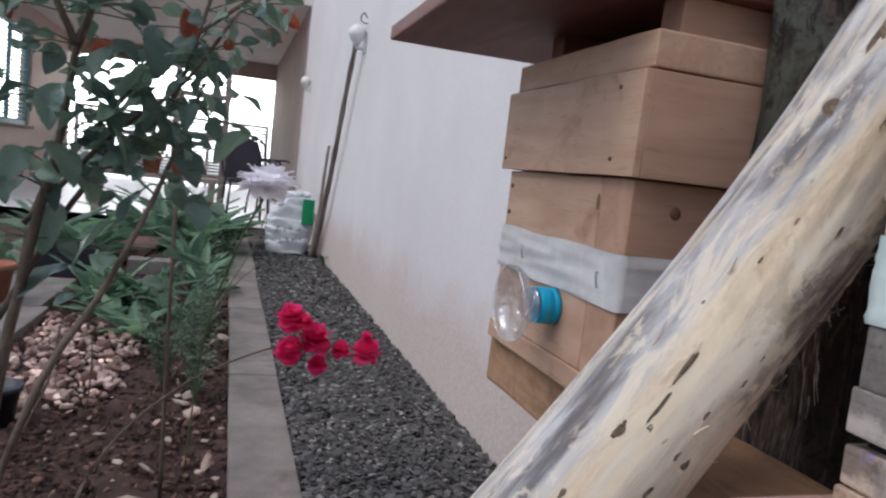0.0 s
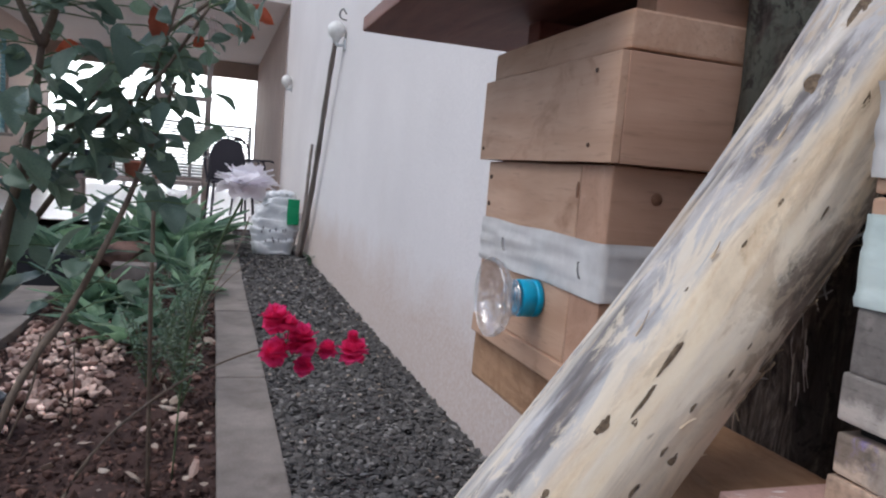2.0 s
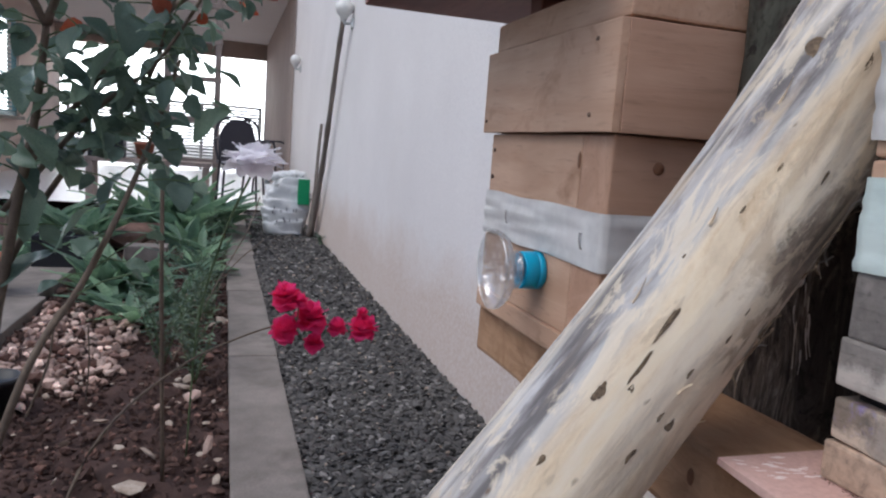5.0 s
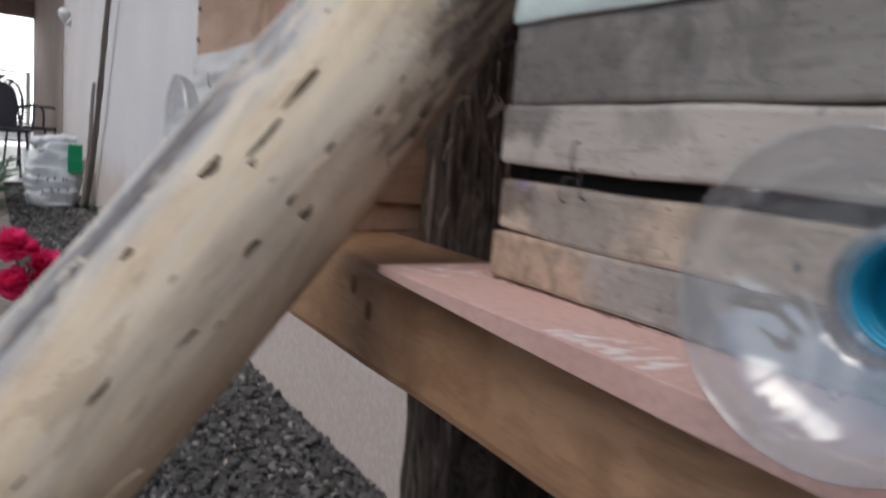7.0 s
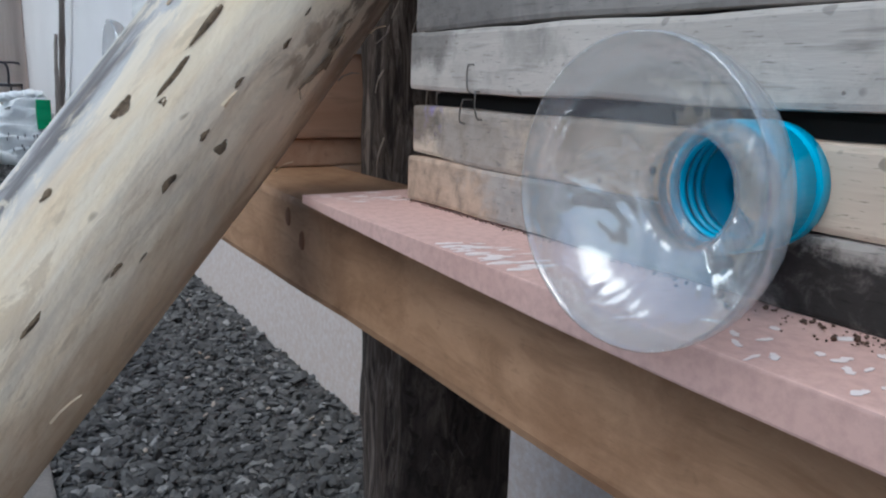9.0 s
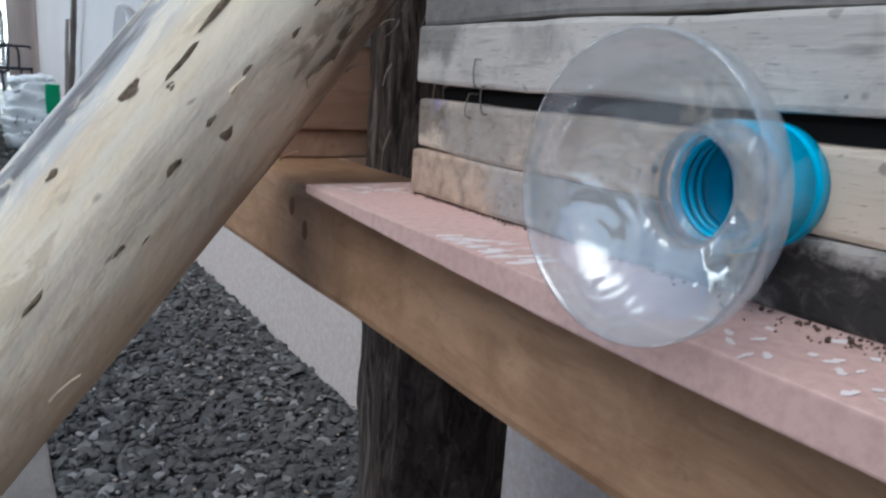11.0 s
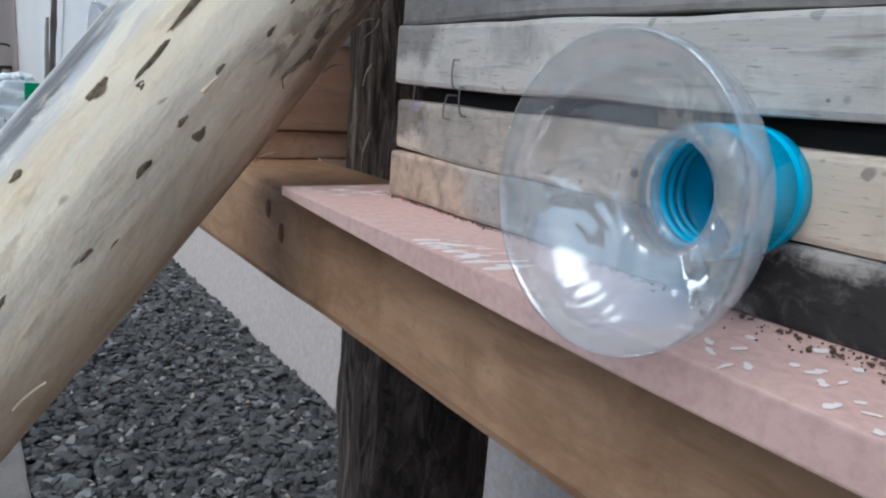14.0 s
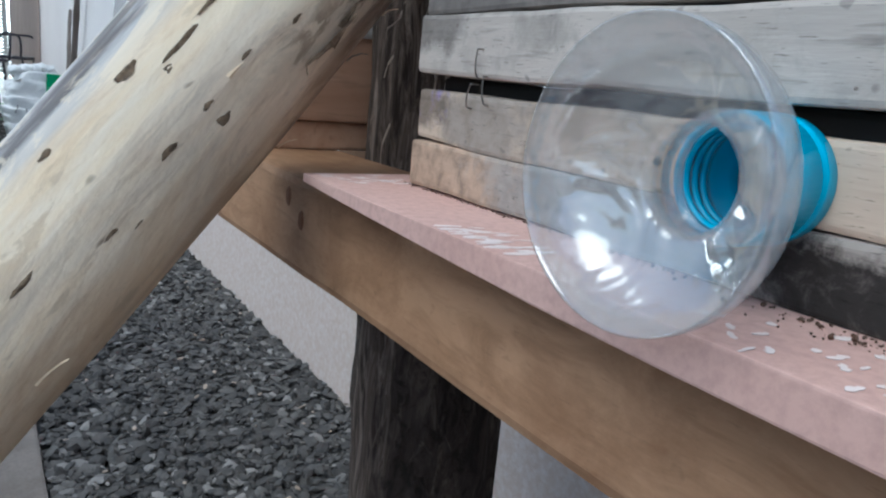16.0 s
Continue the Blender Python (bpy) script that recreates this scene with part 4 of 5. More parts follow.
# ---- hives ----
def bottle_entrance(loc, label, shoulder=1.0):
    """A cut-off bottle top screwed into a blue cap; its axis points away from the hive along -x."""
    o = empty("bottle_entrance", loc, label, "bottle", "bottle entrances of the hives")
    o.rotation_euler = (0, radians(-90), 0)
    cap = bmesh.new()
    sides = 120
    rows = [(0.0136, 0.0), (0.0148, 0.0006), (0.0150, 0.004), (0.0150, 0.0048), (0.0142, 0.0052), (0.0142, 0.0060), (0.0149, 0.0064), (0.0149, 0.016), (0.0145, 0.0172), (0.0128, 0.0174), (0.0126, 0.004), (0.0095, 0.0038), (0.0093, 0.0)]
    rings = []
    for j, (r, z) in enumerate(rows):
        rib = 0.00014 if j in (7,) or j in (6,) else 0.0
        rings.append([cap.verts.new(((r - rib * (k % 2)) * math.cos(2 * math.pi * k / sides), (r - rib * (k % 2)) * math.sin(2 * math.pi * k / sides), z)) for k in range(sides)])
    for r0, r1 in zip(rings, rings[1:]):
        for k in range(sides):
            cap.faces.new((r0[k], r0[(k + 1) % sides], r1[(k + 1) % sides], r1[k]))
    cap_ob = part("cap", cap, M["blue"], o, "bright blue ribbed plastic cap", True)
    prof = [(0.0121, 0.008), (0.0123, 0.0195), (0.0150, 0.0200), (0.0150, 0.0210), (0.0124, 0.0217), (0.0124, 0.0306), (0.0142, 0.0314), (0.0188, 0.0322), (0.0236, 0.0338), (0.0272, 0.0362), (0.0296, 0.0394), (0.0309, 0.0430), (0.0313, 0.0462), (0.0312, 0.0490)]
    prof = [(r, z if z < 0.0217 else 0.0217 + (z - 0.0217) * shoulder) for r, z in prof]
    back = [(r - 0.0006, z) for r, z in prof[::-1]]
    part("bottle_neck", lathe(prof + back + [prof[0]], 48), M["clear"], o, "clear plastic bottle shoulder", True)
    for k in range(3):
        ring = [(0.0118 - 0.0002 + 0.0008 * math.sin(q), 0.0105 + 0.003 * k + 0.0008 * math.cos(q)) for q in [i * math.pi / 4 for i in range(9)]]
        part("thread_ring", lathe(ring, 36), M["blue"], cap_ob, "", True)
    return o


def nail(parent, p, base, r=0.0022, material=None, flat=1.0):
    bm = lathe([(0.0001, 0.0012 * flat), (r * 0.8, 0.0011 * flat), (r, 0.0004 * flat), (r, -0.001)], 10)
    n = part("wood_fleck" if material else "nail_head", bm, material or M["nail"], parent, "" if material else "dark rusty nail head")
    n.rotation_euler = (0, radians(-90), 0)
    n.location = Vector(p) - Vector(base)
    return n


def staple(parent, p, base, axis, ln=0.011, wide=0.0006, lean=0.0):
    a = Vector(axis).normalized() * ln / 2
    out = Vector((-0.0016, 0, 0))
    bm = tube([-a * 1.0 + Vector((0.003, 0, 0)), -a + out, out * 1.4, a + out, a + Vector((0.003, 0, 0))], wide, 6)
    s = part("staple", bm, M["staple"], parent, "steel staple")
    s.location = Vector(p) - Vector(base)
    return s


def wrinkled_tape(name, pts, z0, z1, parent, base, material, seed, label, proud=0.0012, amp=1.0):
    """A tape band that follows the outline pts (x, y) round a corner, with soft wrinkles."""
    bm = bmesh.new()
    line = []
    for a, b in zip(pts, pts[1:]):
        a, b = Vector((*a, 0)), Vector((*b, 0))
        n = max(2, int((b - a).length / 0.004))
        line += [a.lerp(b, i / n) for i in range(n)]
    line.append(Vector((*pts[-1], 0)))
    rows = 12
    grid = []
    for i, p in enumerate(line):
        d = (line[min(i + 1, len(line) - 1)] - line[max(i - 1, 0)]).normalized()
        nrm = Vector((d.y, -d.x, 0))
        if nrm.dot(p - Vector((base[0], base[1], 0))) < 0:
            nrm = -nrm
        col = []
        for j in range(rows + 1):
            t = j / rows
            edge = 0.0008 * amp * noise.noise(Vector((i * 0.07, seed, 5))) if j in (0, rows) else 0
            w = 0.0022 * noise.noise(Vector((i * 0.025 + t * 1.5, t * 4.6, seed))) + 0.0012 * noise.noise(Vector((i * 0.05 + t * 3.0, t * 9.0, seed + 9)))
            col.append(bm.verts.new(p + nrm * (proud + abs(w) * amp) + Vector((0, 0, z0 + (z1 - z0) * t + edge)) - Vector(base)))
        grid.append(col)
    for c0, c1 in zip(grid, grid[1:]):
        for j in range(rows):
            bm.faces.new((c0[j], c1[j], c1[j + 1], c0[j + 1]))
    return part(name, bm, material, parent, label, True)


def far_hive():
    base = (0.52, 0.65, 0.5582)
    o = empty("pine_hive", base, "stacked pine beehive box with taped joint on the shelf", "beehive", "beehives on the shelf")

    def bd(name, lo, hi, mat, bev=0.0015, wob=0.0006, label=""):
        return board(name, lo, hi, mat, o, bev, wob, 6, label, base)
    bd("floor_board", (0.402, 0.538, 0.5583), (0.64, 0.760, 0.576), M["pine_y"])
    for z0, z1, tag in ((0.5765, 0.654, "lower"), (0.6545, 0.7225, "middle")):
        bd("front_board", (0.405, 0.5775, z0), (0.425, 0.757, z1), M["pine_y"])
        bd("side_board", (0.4052, 0.5355, z0), (0.640, 0.577, z1), M["pine_x"])
        bd("side_board", (0.4252, 0.730, z0 + 0.001), (0.640, 0.7565, z1), M["pine_x"])
        bd("back_board", (0.615, 0.5775, z0), (0.6395, 0.7295, z1 - 0.001), M["pine_y"])
    bd("super_front", (0.3975, 0.5272, 0.7235), (0.4035, 0.7645, 0.7955), M["pine_y"], 0.0008)
    bd("super_side", (0.4037, 0.527, 0.7235), (0.645, 0.551, 0.7955), M["pine_x"], 0.0008)
    bd("super_side", (0.4037, 0.742, 0.7235), (0.645, 0.764, 0.795), M["pine_x"])
    bd("super_back", (0.62, 0.5515, 0.7235), (0.6445, 0.7415, 0.795), M["pine_y"])
    bd("lid", (0.404, 0.529, 0.7975), (0.645, 0.762, 0.8225), M["pine_y"], 0.002, 0.0012)
    for y2, mat in ((0.545, "pine_x"), (0.728, "roof_wood")):
        bd("roof_batten", (0.43, y2, 0.823), (0.64, y2 + 0.025, 0.852), M[mat])
    wrinkled_tape("tape", [(0.405, 0.758), (0.405, 0.5355), (0.55, 0.5355)], 0.630, 0.670, o, base, M["tape"], 3, "translucent whitish tape over the joint", 0.0012, 1.5)
    for y2, z in ((0.748, 0.708), (0.749, 0.683)):
        nail(o, (0.4048, y2, z), base)
    for y2, z in ((0.757, 0.734), (0.558, 0.735), (0.556, 0.785)):
        nail(o, (0.3974, y2, z), base, 0.0017)
    for y2, z in ((0.7, 0.650), (0.562, 0.648)):
        staple(o, (0.4035, y2, z), base, (0, 0.3, 1))
    staple(o, (0.437, 0.5335, 0.648), base, (0.1, 0, 1))
    smear = part("resin_stain", lathe([(0.0001, 0.0004), (0.0022, 0.0004), (0.0028, -0.0004)], 16), M["knot"], o, "brown resin stain beside the joint", True)
    smear.rotation_euler = (0, radians(-90), 0)
    smear.scale = (2.4, 0.8, 1)
    smear.location = Vector((0.4048, 0.5800, 0.704)) - Vector(base)
    kn = part("knot", lathe([(0.0001, 0.0007), (0.004, 0.0006), (0.0046, -0.0005)], 16), M["knot"], o, "round brown knot", True)
    kn.rotation_euler = (radians(90), 0, 0)
    kn.location = Vector((0.441, 0.5353, 0.702)) - Vector(base)
    return o


far_hive()
bottle_entrance((0.4045, 0.628, 0.615), "clear bottle top with a blue cap on the pine hive", 0.72)
rb = board("roof_board", (0.302, 0.532, 0.8525), (0.74, 0.905, 0.868), M["roof_wood"], None, 0.002, 0.001, 10)
tagged(rb, "reddish-brown roof board overhanging the pine hive", "roof board")


def near_hive():
    base = (0.55, 0.12, 0.5652)
    o = empty("weathered_hive", base, "weathered grey plank beehive box on the pink shelf", "beehive", "beehives on the shelf")
    fx, y0, y1 = 0.434, -0.10, 0.367

    def bd(name, lo, hi, mat, bev=0.0018, wob=0.0012, label=""):
        return board(name, lo, hi, mat, o, bev, wob, 26, label, base)
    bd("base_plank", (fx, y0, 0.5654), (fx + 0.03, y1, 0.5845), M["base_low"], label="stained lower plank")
    bd("base_plank", (fx + 0.0006, y0, 0.5849), (fx + 0.03, y1 - 0.0012, 0.6052), M["base_high"])
    # sheet set into the gap, its shade painted in near-black
    bd("gap_shade_sheet", (fx + 0.009, y0, 0.598), (0.66, y1 - 0.006, 0.6105), M["dark"], label="near-black sheet painting the shade in the gap under the box")
    bd("wall_plank", (fx - 0.0015, y0, 0.6108), (fx + 0.024, y1 - 0.002, 0.6335), M["grey_y"])
    bd("wall_plank", (fx - 0.0005, y0, 0.634), (fx + 0.024, y1 - 0.004, 0.6638), M["grey_dark"])
    bd("wall_plank", (fx + 0.0002, y0, 0.6642), (fx + 0.024, y1 - 0.003, 0.714), M["pine_y"])
    bd("wall_plank", (fx, y0, 0.7145), (fx + 0.024, y1 - 0.003, 0.80), M["pine_y"])
    for z0, z1, m in ((0.5655, 0.6025, "tan_y"), (0.611, 0.6635, "grey_dark"), (0.664, 0.80, "pine_x")):
        bd("end_board", (fx + 0.0305 if z0 < 0.6 else fx + 0.0245, y1 - 0.027, z0), (0.66, y1 - 0.004, z1), M[m])
        bd("end_board", (fx + 0.0305 if z0 < 0.6 else fx + 0.0245, y0, z0), (0.66, y0 + 0.025, z1), M[m])
    bd("back_board", (0.66, y0, 0.5655), (0.68, y1 - 0.003, 0.80), M["grey_dark"])
    bd("lid", (0.425, y0 - 0.01, 0.8005), (0.69, y1 + 0.006, 0.825), M["pine_y"])
    wrinkled_tape("tape", [(fx, y0), (fx, y1 - 0.003), (0.60, y1 - 0.003)], 0.664, 0.706, o, base, M["mint"], 8, "pale mint-white tape band")
    wrinkled_tape("tape", [(fx, y0), (fx, y1 - 0.003), (0.60, y1 - 0.003)], 0.722, 0.764, o, base, M["tape"], 11, "loose white tape band", 0.002, 2.2)
    for top, foot, hook in (((0.3217, 0.6205), (0.3228, 0.6115), -0.0016), ((0.3166, 0.6112), (0.3168, 0.6022), 0.0020), ((0.3241, 0.6082), (0.3272, 0.6004), -0.0008)):
        a, b = Vector((fx - 0.0035, *top)), Vector((fx - 0.0022, *foot))
        wire = bend([a + Vector((0.004, hook * 0.4, 0.0004)), a + Vector((0.0004, hook * 0.3, 0.0003)), a, (a + b) / 2 + Vector((-0.0004, 0.0003, 0)), b, b + Vector((0.003, 0, -0.0005))], 4)
        part("staple", tube([p - Vector(base) for p in wire], 0.00030, 6), M["staple"], o, "steel staple", True)
    for y2 in (0.16, 0.05):
        staple(o, (fx - 0.002, y2, 0.690), base, (0, 0.1, 1), 0.012)
    rr = random.Random(3)
    for _ in range(44):
        z = rr.choice((rr.uniform(0.613, 0.631), rr.uniform(0.613, 0.631), rr.uniform(0.587, 0.600), rr.uniform(0.637, 0.66)))
        y2 = rr.uniform(0.10, 0.355)
        nail(o, (fx - 0.0010 if 0.61 < z < 0.634 else fx + 0.0004, y2, z), base, rr.uniform(0.0004, 0.0013), M["fleck"], 0.2)
    return o


near_hive()


bottle_entrance((0.4345, 0.2045, 0.5938), "clear bottle top with a blue cap on the weathered hive")
n = 260
stones("debris", np.stack([0.4325 - np.abs(np.random.default_rng(8).normal(0, 0.006, n)), np.random.default_rng(9).normal(0.155, 0.035, n), np.full(n, 0.5658), np.random.default_rng(10).gamma(2.0, 0.00013, n) + 0.0001], 1), M["nail"], None, 0.8, 8, "dark crumbs swept out below the entrance", "crumbs")
n = 120
stones("debris", np.stack([0.4335 - np.abs(np.random.default_rng(18).normal(0, 0.0012, n)), np.random.default_rng(19).uniform(0.22, 0.37, n), np.full(n, 0.5656), np.random.default_rng(20).uniform(0.0002, 0.0005, n)], 1), M["nail"], None, 0.8, 9, "dark crumbs along the foot of the hive", "crumbs")


# ---- leaning log ----
def leaning_log():
    d = LOG_WAY.normalized()
    up = Vector((-0.78, 0.30, 0.56))
    up = (up - d * up.dot(d)).normalized()
    side = up.cross(d)
    foot = LOG_AT - d * (0.6 / d.z)
    m = Matrix((side, up, d)).transposed().to_4x4()
    m.translation = foot
    n, sides, ln = 150, 64, 1.42
    turn_back = m.to_3x3().inverted()

    def girth(a, z):
        p = Vector((math.cos(a) * 1.6, math.sin(a) * 1.6, z * 6))
        r = 0.0392 + 0.0028 * noise.noise(p) + 0.0012 * noise.noise(Vector((p.x * 4, p.y * 4, p.z * 1.3)))
        return r + 0.0006 * noise.noise(Vector((p.x * 14, p.y * 14, p.z * 2)))

    def bowed(z):
        """How far the log's middle stands off a straight line at z along it."""
        k = min(0.28, max(-0.15, z * d.z - 0.6))
        off = turn_back @ Vector((-0.2125 * k * k, 0.2183 * k * k, 0))
        return Vector((off.x + 0.0015 * math.sin(z * 9.0), off.y + 0.0015 * math.cos(z * 11), 0))
    bm = bmesh.new()
    rings = []
    for i in range(n + 1):
        t = i / n
        z = ln * t
        ring = []
        for k in range(sides):
            a = 2 * math.pi * k / sides
            r = girth(a, z)
            bow = bowed(z)
            ring.append(bm.verts.new(Vector((r * math.cos(a), r * math.sin(a), z)) + bow))
        rings.append(ring)
    for r0, r1 in zip(rings, rings[1:]):
        for k in range(sides):
            bm.faces.new((r0[k], r0[(k + 1) % sides], r1[(k + 1) % sides], r1[k]))
    bm.faces.new(rings[-1])
    bm.faces.new(rings[0][::-1])
    ob = link_mesh("leaning_log", bm, M["log"], smooth=True)
    ob.matrix_world = m
    tagged(ob, "peeled eucalyptus log leaning diagonally beside the hives", "log")
    inv = m.inverted()
    # split scars and knots: place, half length along the log, half width
    marks = [((0.358, 0.391, 0.632), 0.0110, 0.0017), ((0.344, 0.387, 0.6135), 0.0100, 0.0015), ((0.326, 0.390, 0.6025), 0.0055, 0.0026), ((0.340, 0.385, 0.605), 0.0028, 0.0018),
             ((0.4545, 0.4244, 0.7636), 0.0075, 0.0042), ((0.4199, 0.4037, 0.7051), 0.0035, 0.0012), ((0.4376, 0.3988, 0.703), 0.0042, 0.0012), ((0.467, 0.412, 0.757), 0.0075, 0.0020), ((0.493, 0.4337, 0.8104), 0.020, 0.0045),
             ((0.361, 0.380, 0.587), 0.0034, 0.0024), ((0.354, 0.3785, 0.592), 0.0030, 0.0013), ((0.340, 0.3754, 0.5746), 0.0042, 0.0018), ((0.3206, 0.3707, 0.544), 0.0034, 0.0014),
             ((0.298, 0.387, 0.573), 0.0030, 0.0017), ((0.2905, 0.3673, 0.530), 0.0052, 0.0016), ((0.400, 0.4014, 0.685), 0.0026, 0.0009), ((0.388, 0.386, 0.627), 0.0030, 0.0012), ((0.368, 0.382, 0.6114), 0.0028, 0.0010)]
    ms = random.Random(12)
    for _ in range(10):
        z, g = ms.uniform(0.45, 0.98), ms.uniform(2.35, 4.3)
        marks.append((m @ Vector((math.cos(g) * 0.04, math.sin(g) * 0.04, z)), ms.uniform(0.0010, 0.0034), ms.uniform(0.0004, 0.0008)))
    for k, (p, size, wide) in enumerate(marks):
        q = inv @ Vector(p)
        q -= Vector((bowed(q.z).x, bowed(q.z).y, 0))
        a = math.atan2(q.y, q.x)
        b2 = bmesh.new()

        def laid(u, v, lift):
            """A point of the scar, laid on the log's skin: u round it, v along it."""
            g, h = a + u / 0.039, q.z + v
            return b2.verts.new(Vector((math.cos(g), math.sin(g), 0)) * (girth(g, h) + lift) + bowed(h) + Vector((0, 0, h)))
        rims = []
        for share, lift in ((0.45, 0.0004), (1.0, 0.0001)):
            rim = []
            for i in range(22):
                g = 2 * math.pi * i / 22
                wob = 1 + 0.30 * noise.noise(Vector((math.cos(g) * 2.2, math.sin(g) * 2.2, k * 3.1))) + 0.22 * noise.noise(Vector((math.cos(g) * 6, math.sin(g) * 6, k * 1.7)))
                rim.append(laid(share * 0.72 * (wide * math.cos(g) * wob + 0.3 * wide * math.sin(g * 2 + k)), share * size * math.sin(g) * wob, lift))
            rims.append(rim)
        cen = laid(0, 0, 0.0002)
        for i in range(22):
            j = (i + 1) % 22
            b2.faces.new((cen, rims[0][i], rims[0][j]))
            b2.faces.new((rims[0][i], rims[1][i], rims[1][j], rims[0][j]))
        part("knot_scar", b2, M["scar"], ob, "dark split scar in the wood", True)
    rr = random.Random(16)
    for k in range(20):
        z, a = rr.uniform(0.80, 1.02), rr.uniform(3.9, 4.75)
        ln2, w = rr.uniform(0.008, 0.022), rr.uniform(0.001, 0.0032)
        b2 = bmesh.new()
        vs = []
        for i in range(6):
            t = i / 5
            lift = 0.0002 + rr.uniform(0.002, 0.006) * t * t
            ww = w * (1 - 0.7 * t) * rr.uniform(0.7, 1.2)
            vs.append((b2.verts.new((lift, -ww, ln2 * t)), b2.verts.new((lift + 0.0008, 0, ln2 * t)), b2.verts.new((lift, ww, ln2 * t))))
        for u, v in zip(vs, vs[1:]):
            b2.faces.new((u[0], u[1], v[1], v[0]))
            b2.faces.new((u[1], u[2], v[2], v[1]))
        s = part("bark_scrap", b2, M["scar"] if k % 3 else M["grey_dark"], ob, "curling scrap of brown bark")
        s.matrix_local = Matrix.Translation(Vector((math.cos(a), math.sin(a), 0)) * 0.0393 + bowed(z) + Vector((0, 0, z))) @ Matrix.Rotation(a, 4, "Z") @ Matrix.Rotation(rr.choice((0.3, 2.8)), 4, "X")
    rr = random.Random(6)
    for k in range(26):
        z = rr.uniform(0.5, 1.2)
        a = rr.uniform(2.0, 5.5)
        ln2, w = rr.uniform(0.006, 0.016), rr.uniform(0.0004, 0.0011)
        b2 = bmesh.new()
        vs = []
        for i in range(5):
            t = i / 4
            lift = 0.0005 + 0.004 * t * t
            ww = w * (1 - 0.8 * t)
            vs.append((b2.verts.new((lift, -ww, ln2 * t)), b2.verts.new((lift + 0.0006, 0, ln2 * t)), b2.verts.new((lift, ww, ln2 * t))))
        for u, v in zip(vs, vs[1:]):
            b2.faces.new((u[0], u[1], v[1], v[0]))
            b2.faces.new((u[1], u[2], v[2], v[1]))
        s = part("peeling_shred", b2, M["log"], ob, "thin peeling wood shred")
        s.matrix_local = Matrix.Translation(Vector((math.cos(a), math.sin(a), 0)) * 0.0393 + bowed(z) + Vector((0, 0, z))) @ Matrix.Rotation(a, 4, "Z")
    return ob


leaning_log()
# ---- plants ----
def leaf_mesh(name, length, width, fold=0.25, droop=0.15, serrate=0.04, nx=3, ny=9, tip=1.3, material=None):
    """A folded, drooping leaf blade along +y from its stalk, with toothed edges and some thickness in its fold."""
    bm = bmesh.new()
    grid = []
    for j in range(ny + 1):
        t = j / ny
        w = width * math.sin(math.pi * min(1, 0.02 + 0.98 * t ** 0.85)) ** 0.72 * (1 - 0.12 * t ** tip) * (1 + serrate * (1 if j % 2 else -1))
        row = []
        for i in range(-nx, nx + 1):
            s = i / nx
            x = s * w / 2
            z = fold * abs(x) - droop * length * t * t + 0.03 * length * math.sin(t * 9 + s * 3)
            row.append(bm.verts.new((x, length * t, z)))
        grid.append(row)
    for j in range(ny):
        for i in range(2 * nx):
            bm.faces.new((grid[j][i], grid[j][i + 1], grid[j + 1][i + 1], grid[j + 1][i]))
    bmesh.ops.remove_doubles(bm, verts=bm.verts, dist=1e-5)
    me = bpy.data.meshes.new(name)
    bm.to_mesh(me)
    bm.free()
    for p in me.polygons:
        p.use_smooth = True
    me.materials.append(material)
    return me


ROSE = [leaf_mesh("leaf", 1.0, 0.74, 0.3, 0.15, 0.045, 3, 18, 1.5, M["rose_leaf"]), leaf_mesh("leaf", 1.0, 0.62, 0.45, 0.3, 0.045, 3, 18, 1.5, M["rose_leaf"]), leaf_mesh("leaf", 1.0, 0.84, 0.2, 0.35, 0.045, 3, 18, 1.5, M["rose_leaf"])]
YOUNG = leaf_mesh("leaf", 1.0, 0.6, 0.5, 0.2, 0.05, 3, 9, 1.3, M["young_leaf"])
LILY = [leaf_mesh("leaf", 1.0, 0.24, 0.6, 0.45, 0.0, 1, 9, 0.8, M["lily_leaf"]), leaf_mesh("leaf", 1.0, 0.30, 0.5, 0.65, 0.0, 1, 9, 0.8, M["lily_leaf"]), leaf_mesh("leaf", 1.0, 0.22, 0.6, 0.2, 0.0, 1, 9, 0.8, M["lily_leaf"])]
HERB = leaf_mesh("leaf", 1.0, 0.3, 0.4, 0.2, 0.0, 1, 5, 1.0, M["herb_leaf"])


def put_leaf(mesh, parent, p, way, size, roll=0.0, name="leaf"):
    ob = new(name, mesh)
    ob.parent = parent
    q = Vector(way).to_track_quat("Y", "Z")
    ob.matrix_local = Matrix.Translation(Vector(p)) @ q.to_matrix().to_4x4() @ Matrix.Rotation(roll, 4, "Y") @ Matrix.Diagonal((size, size, size, 1))
    return ob


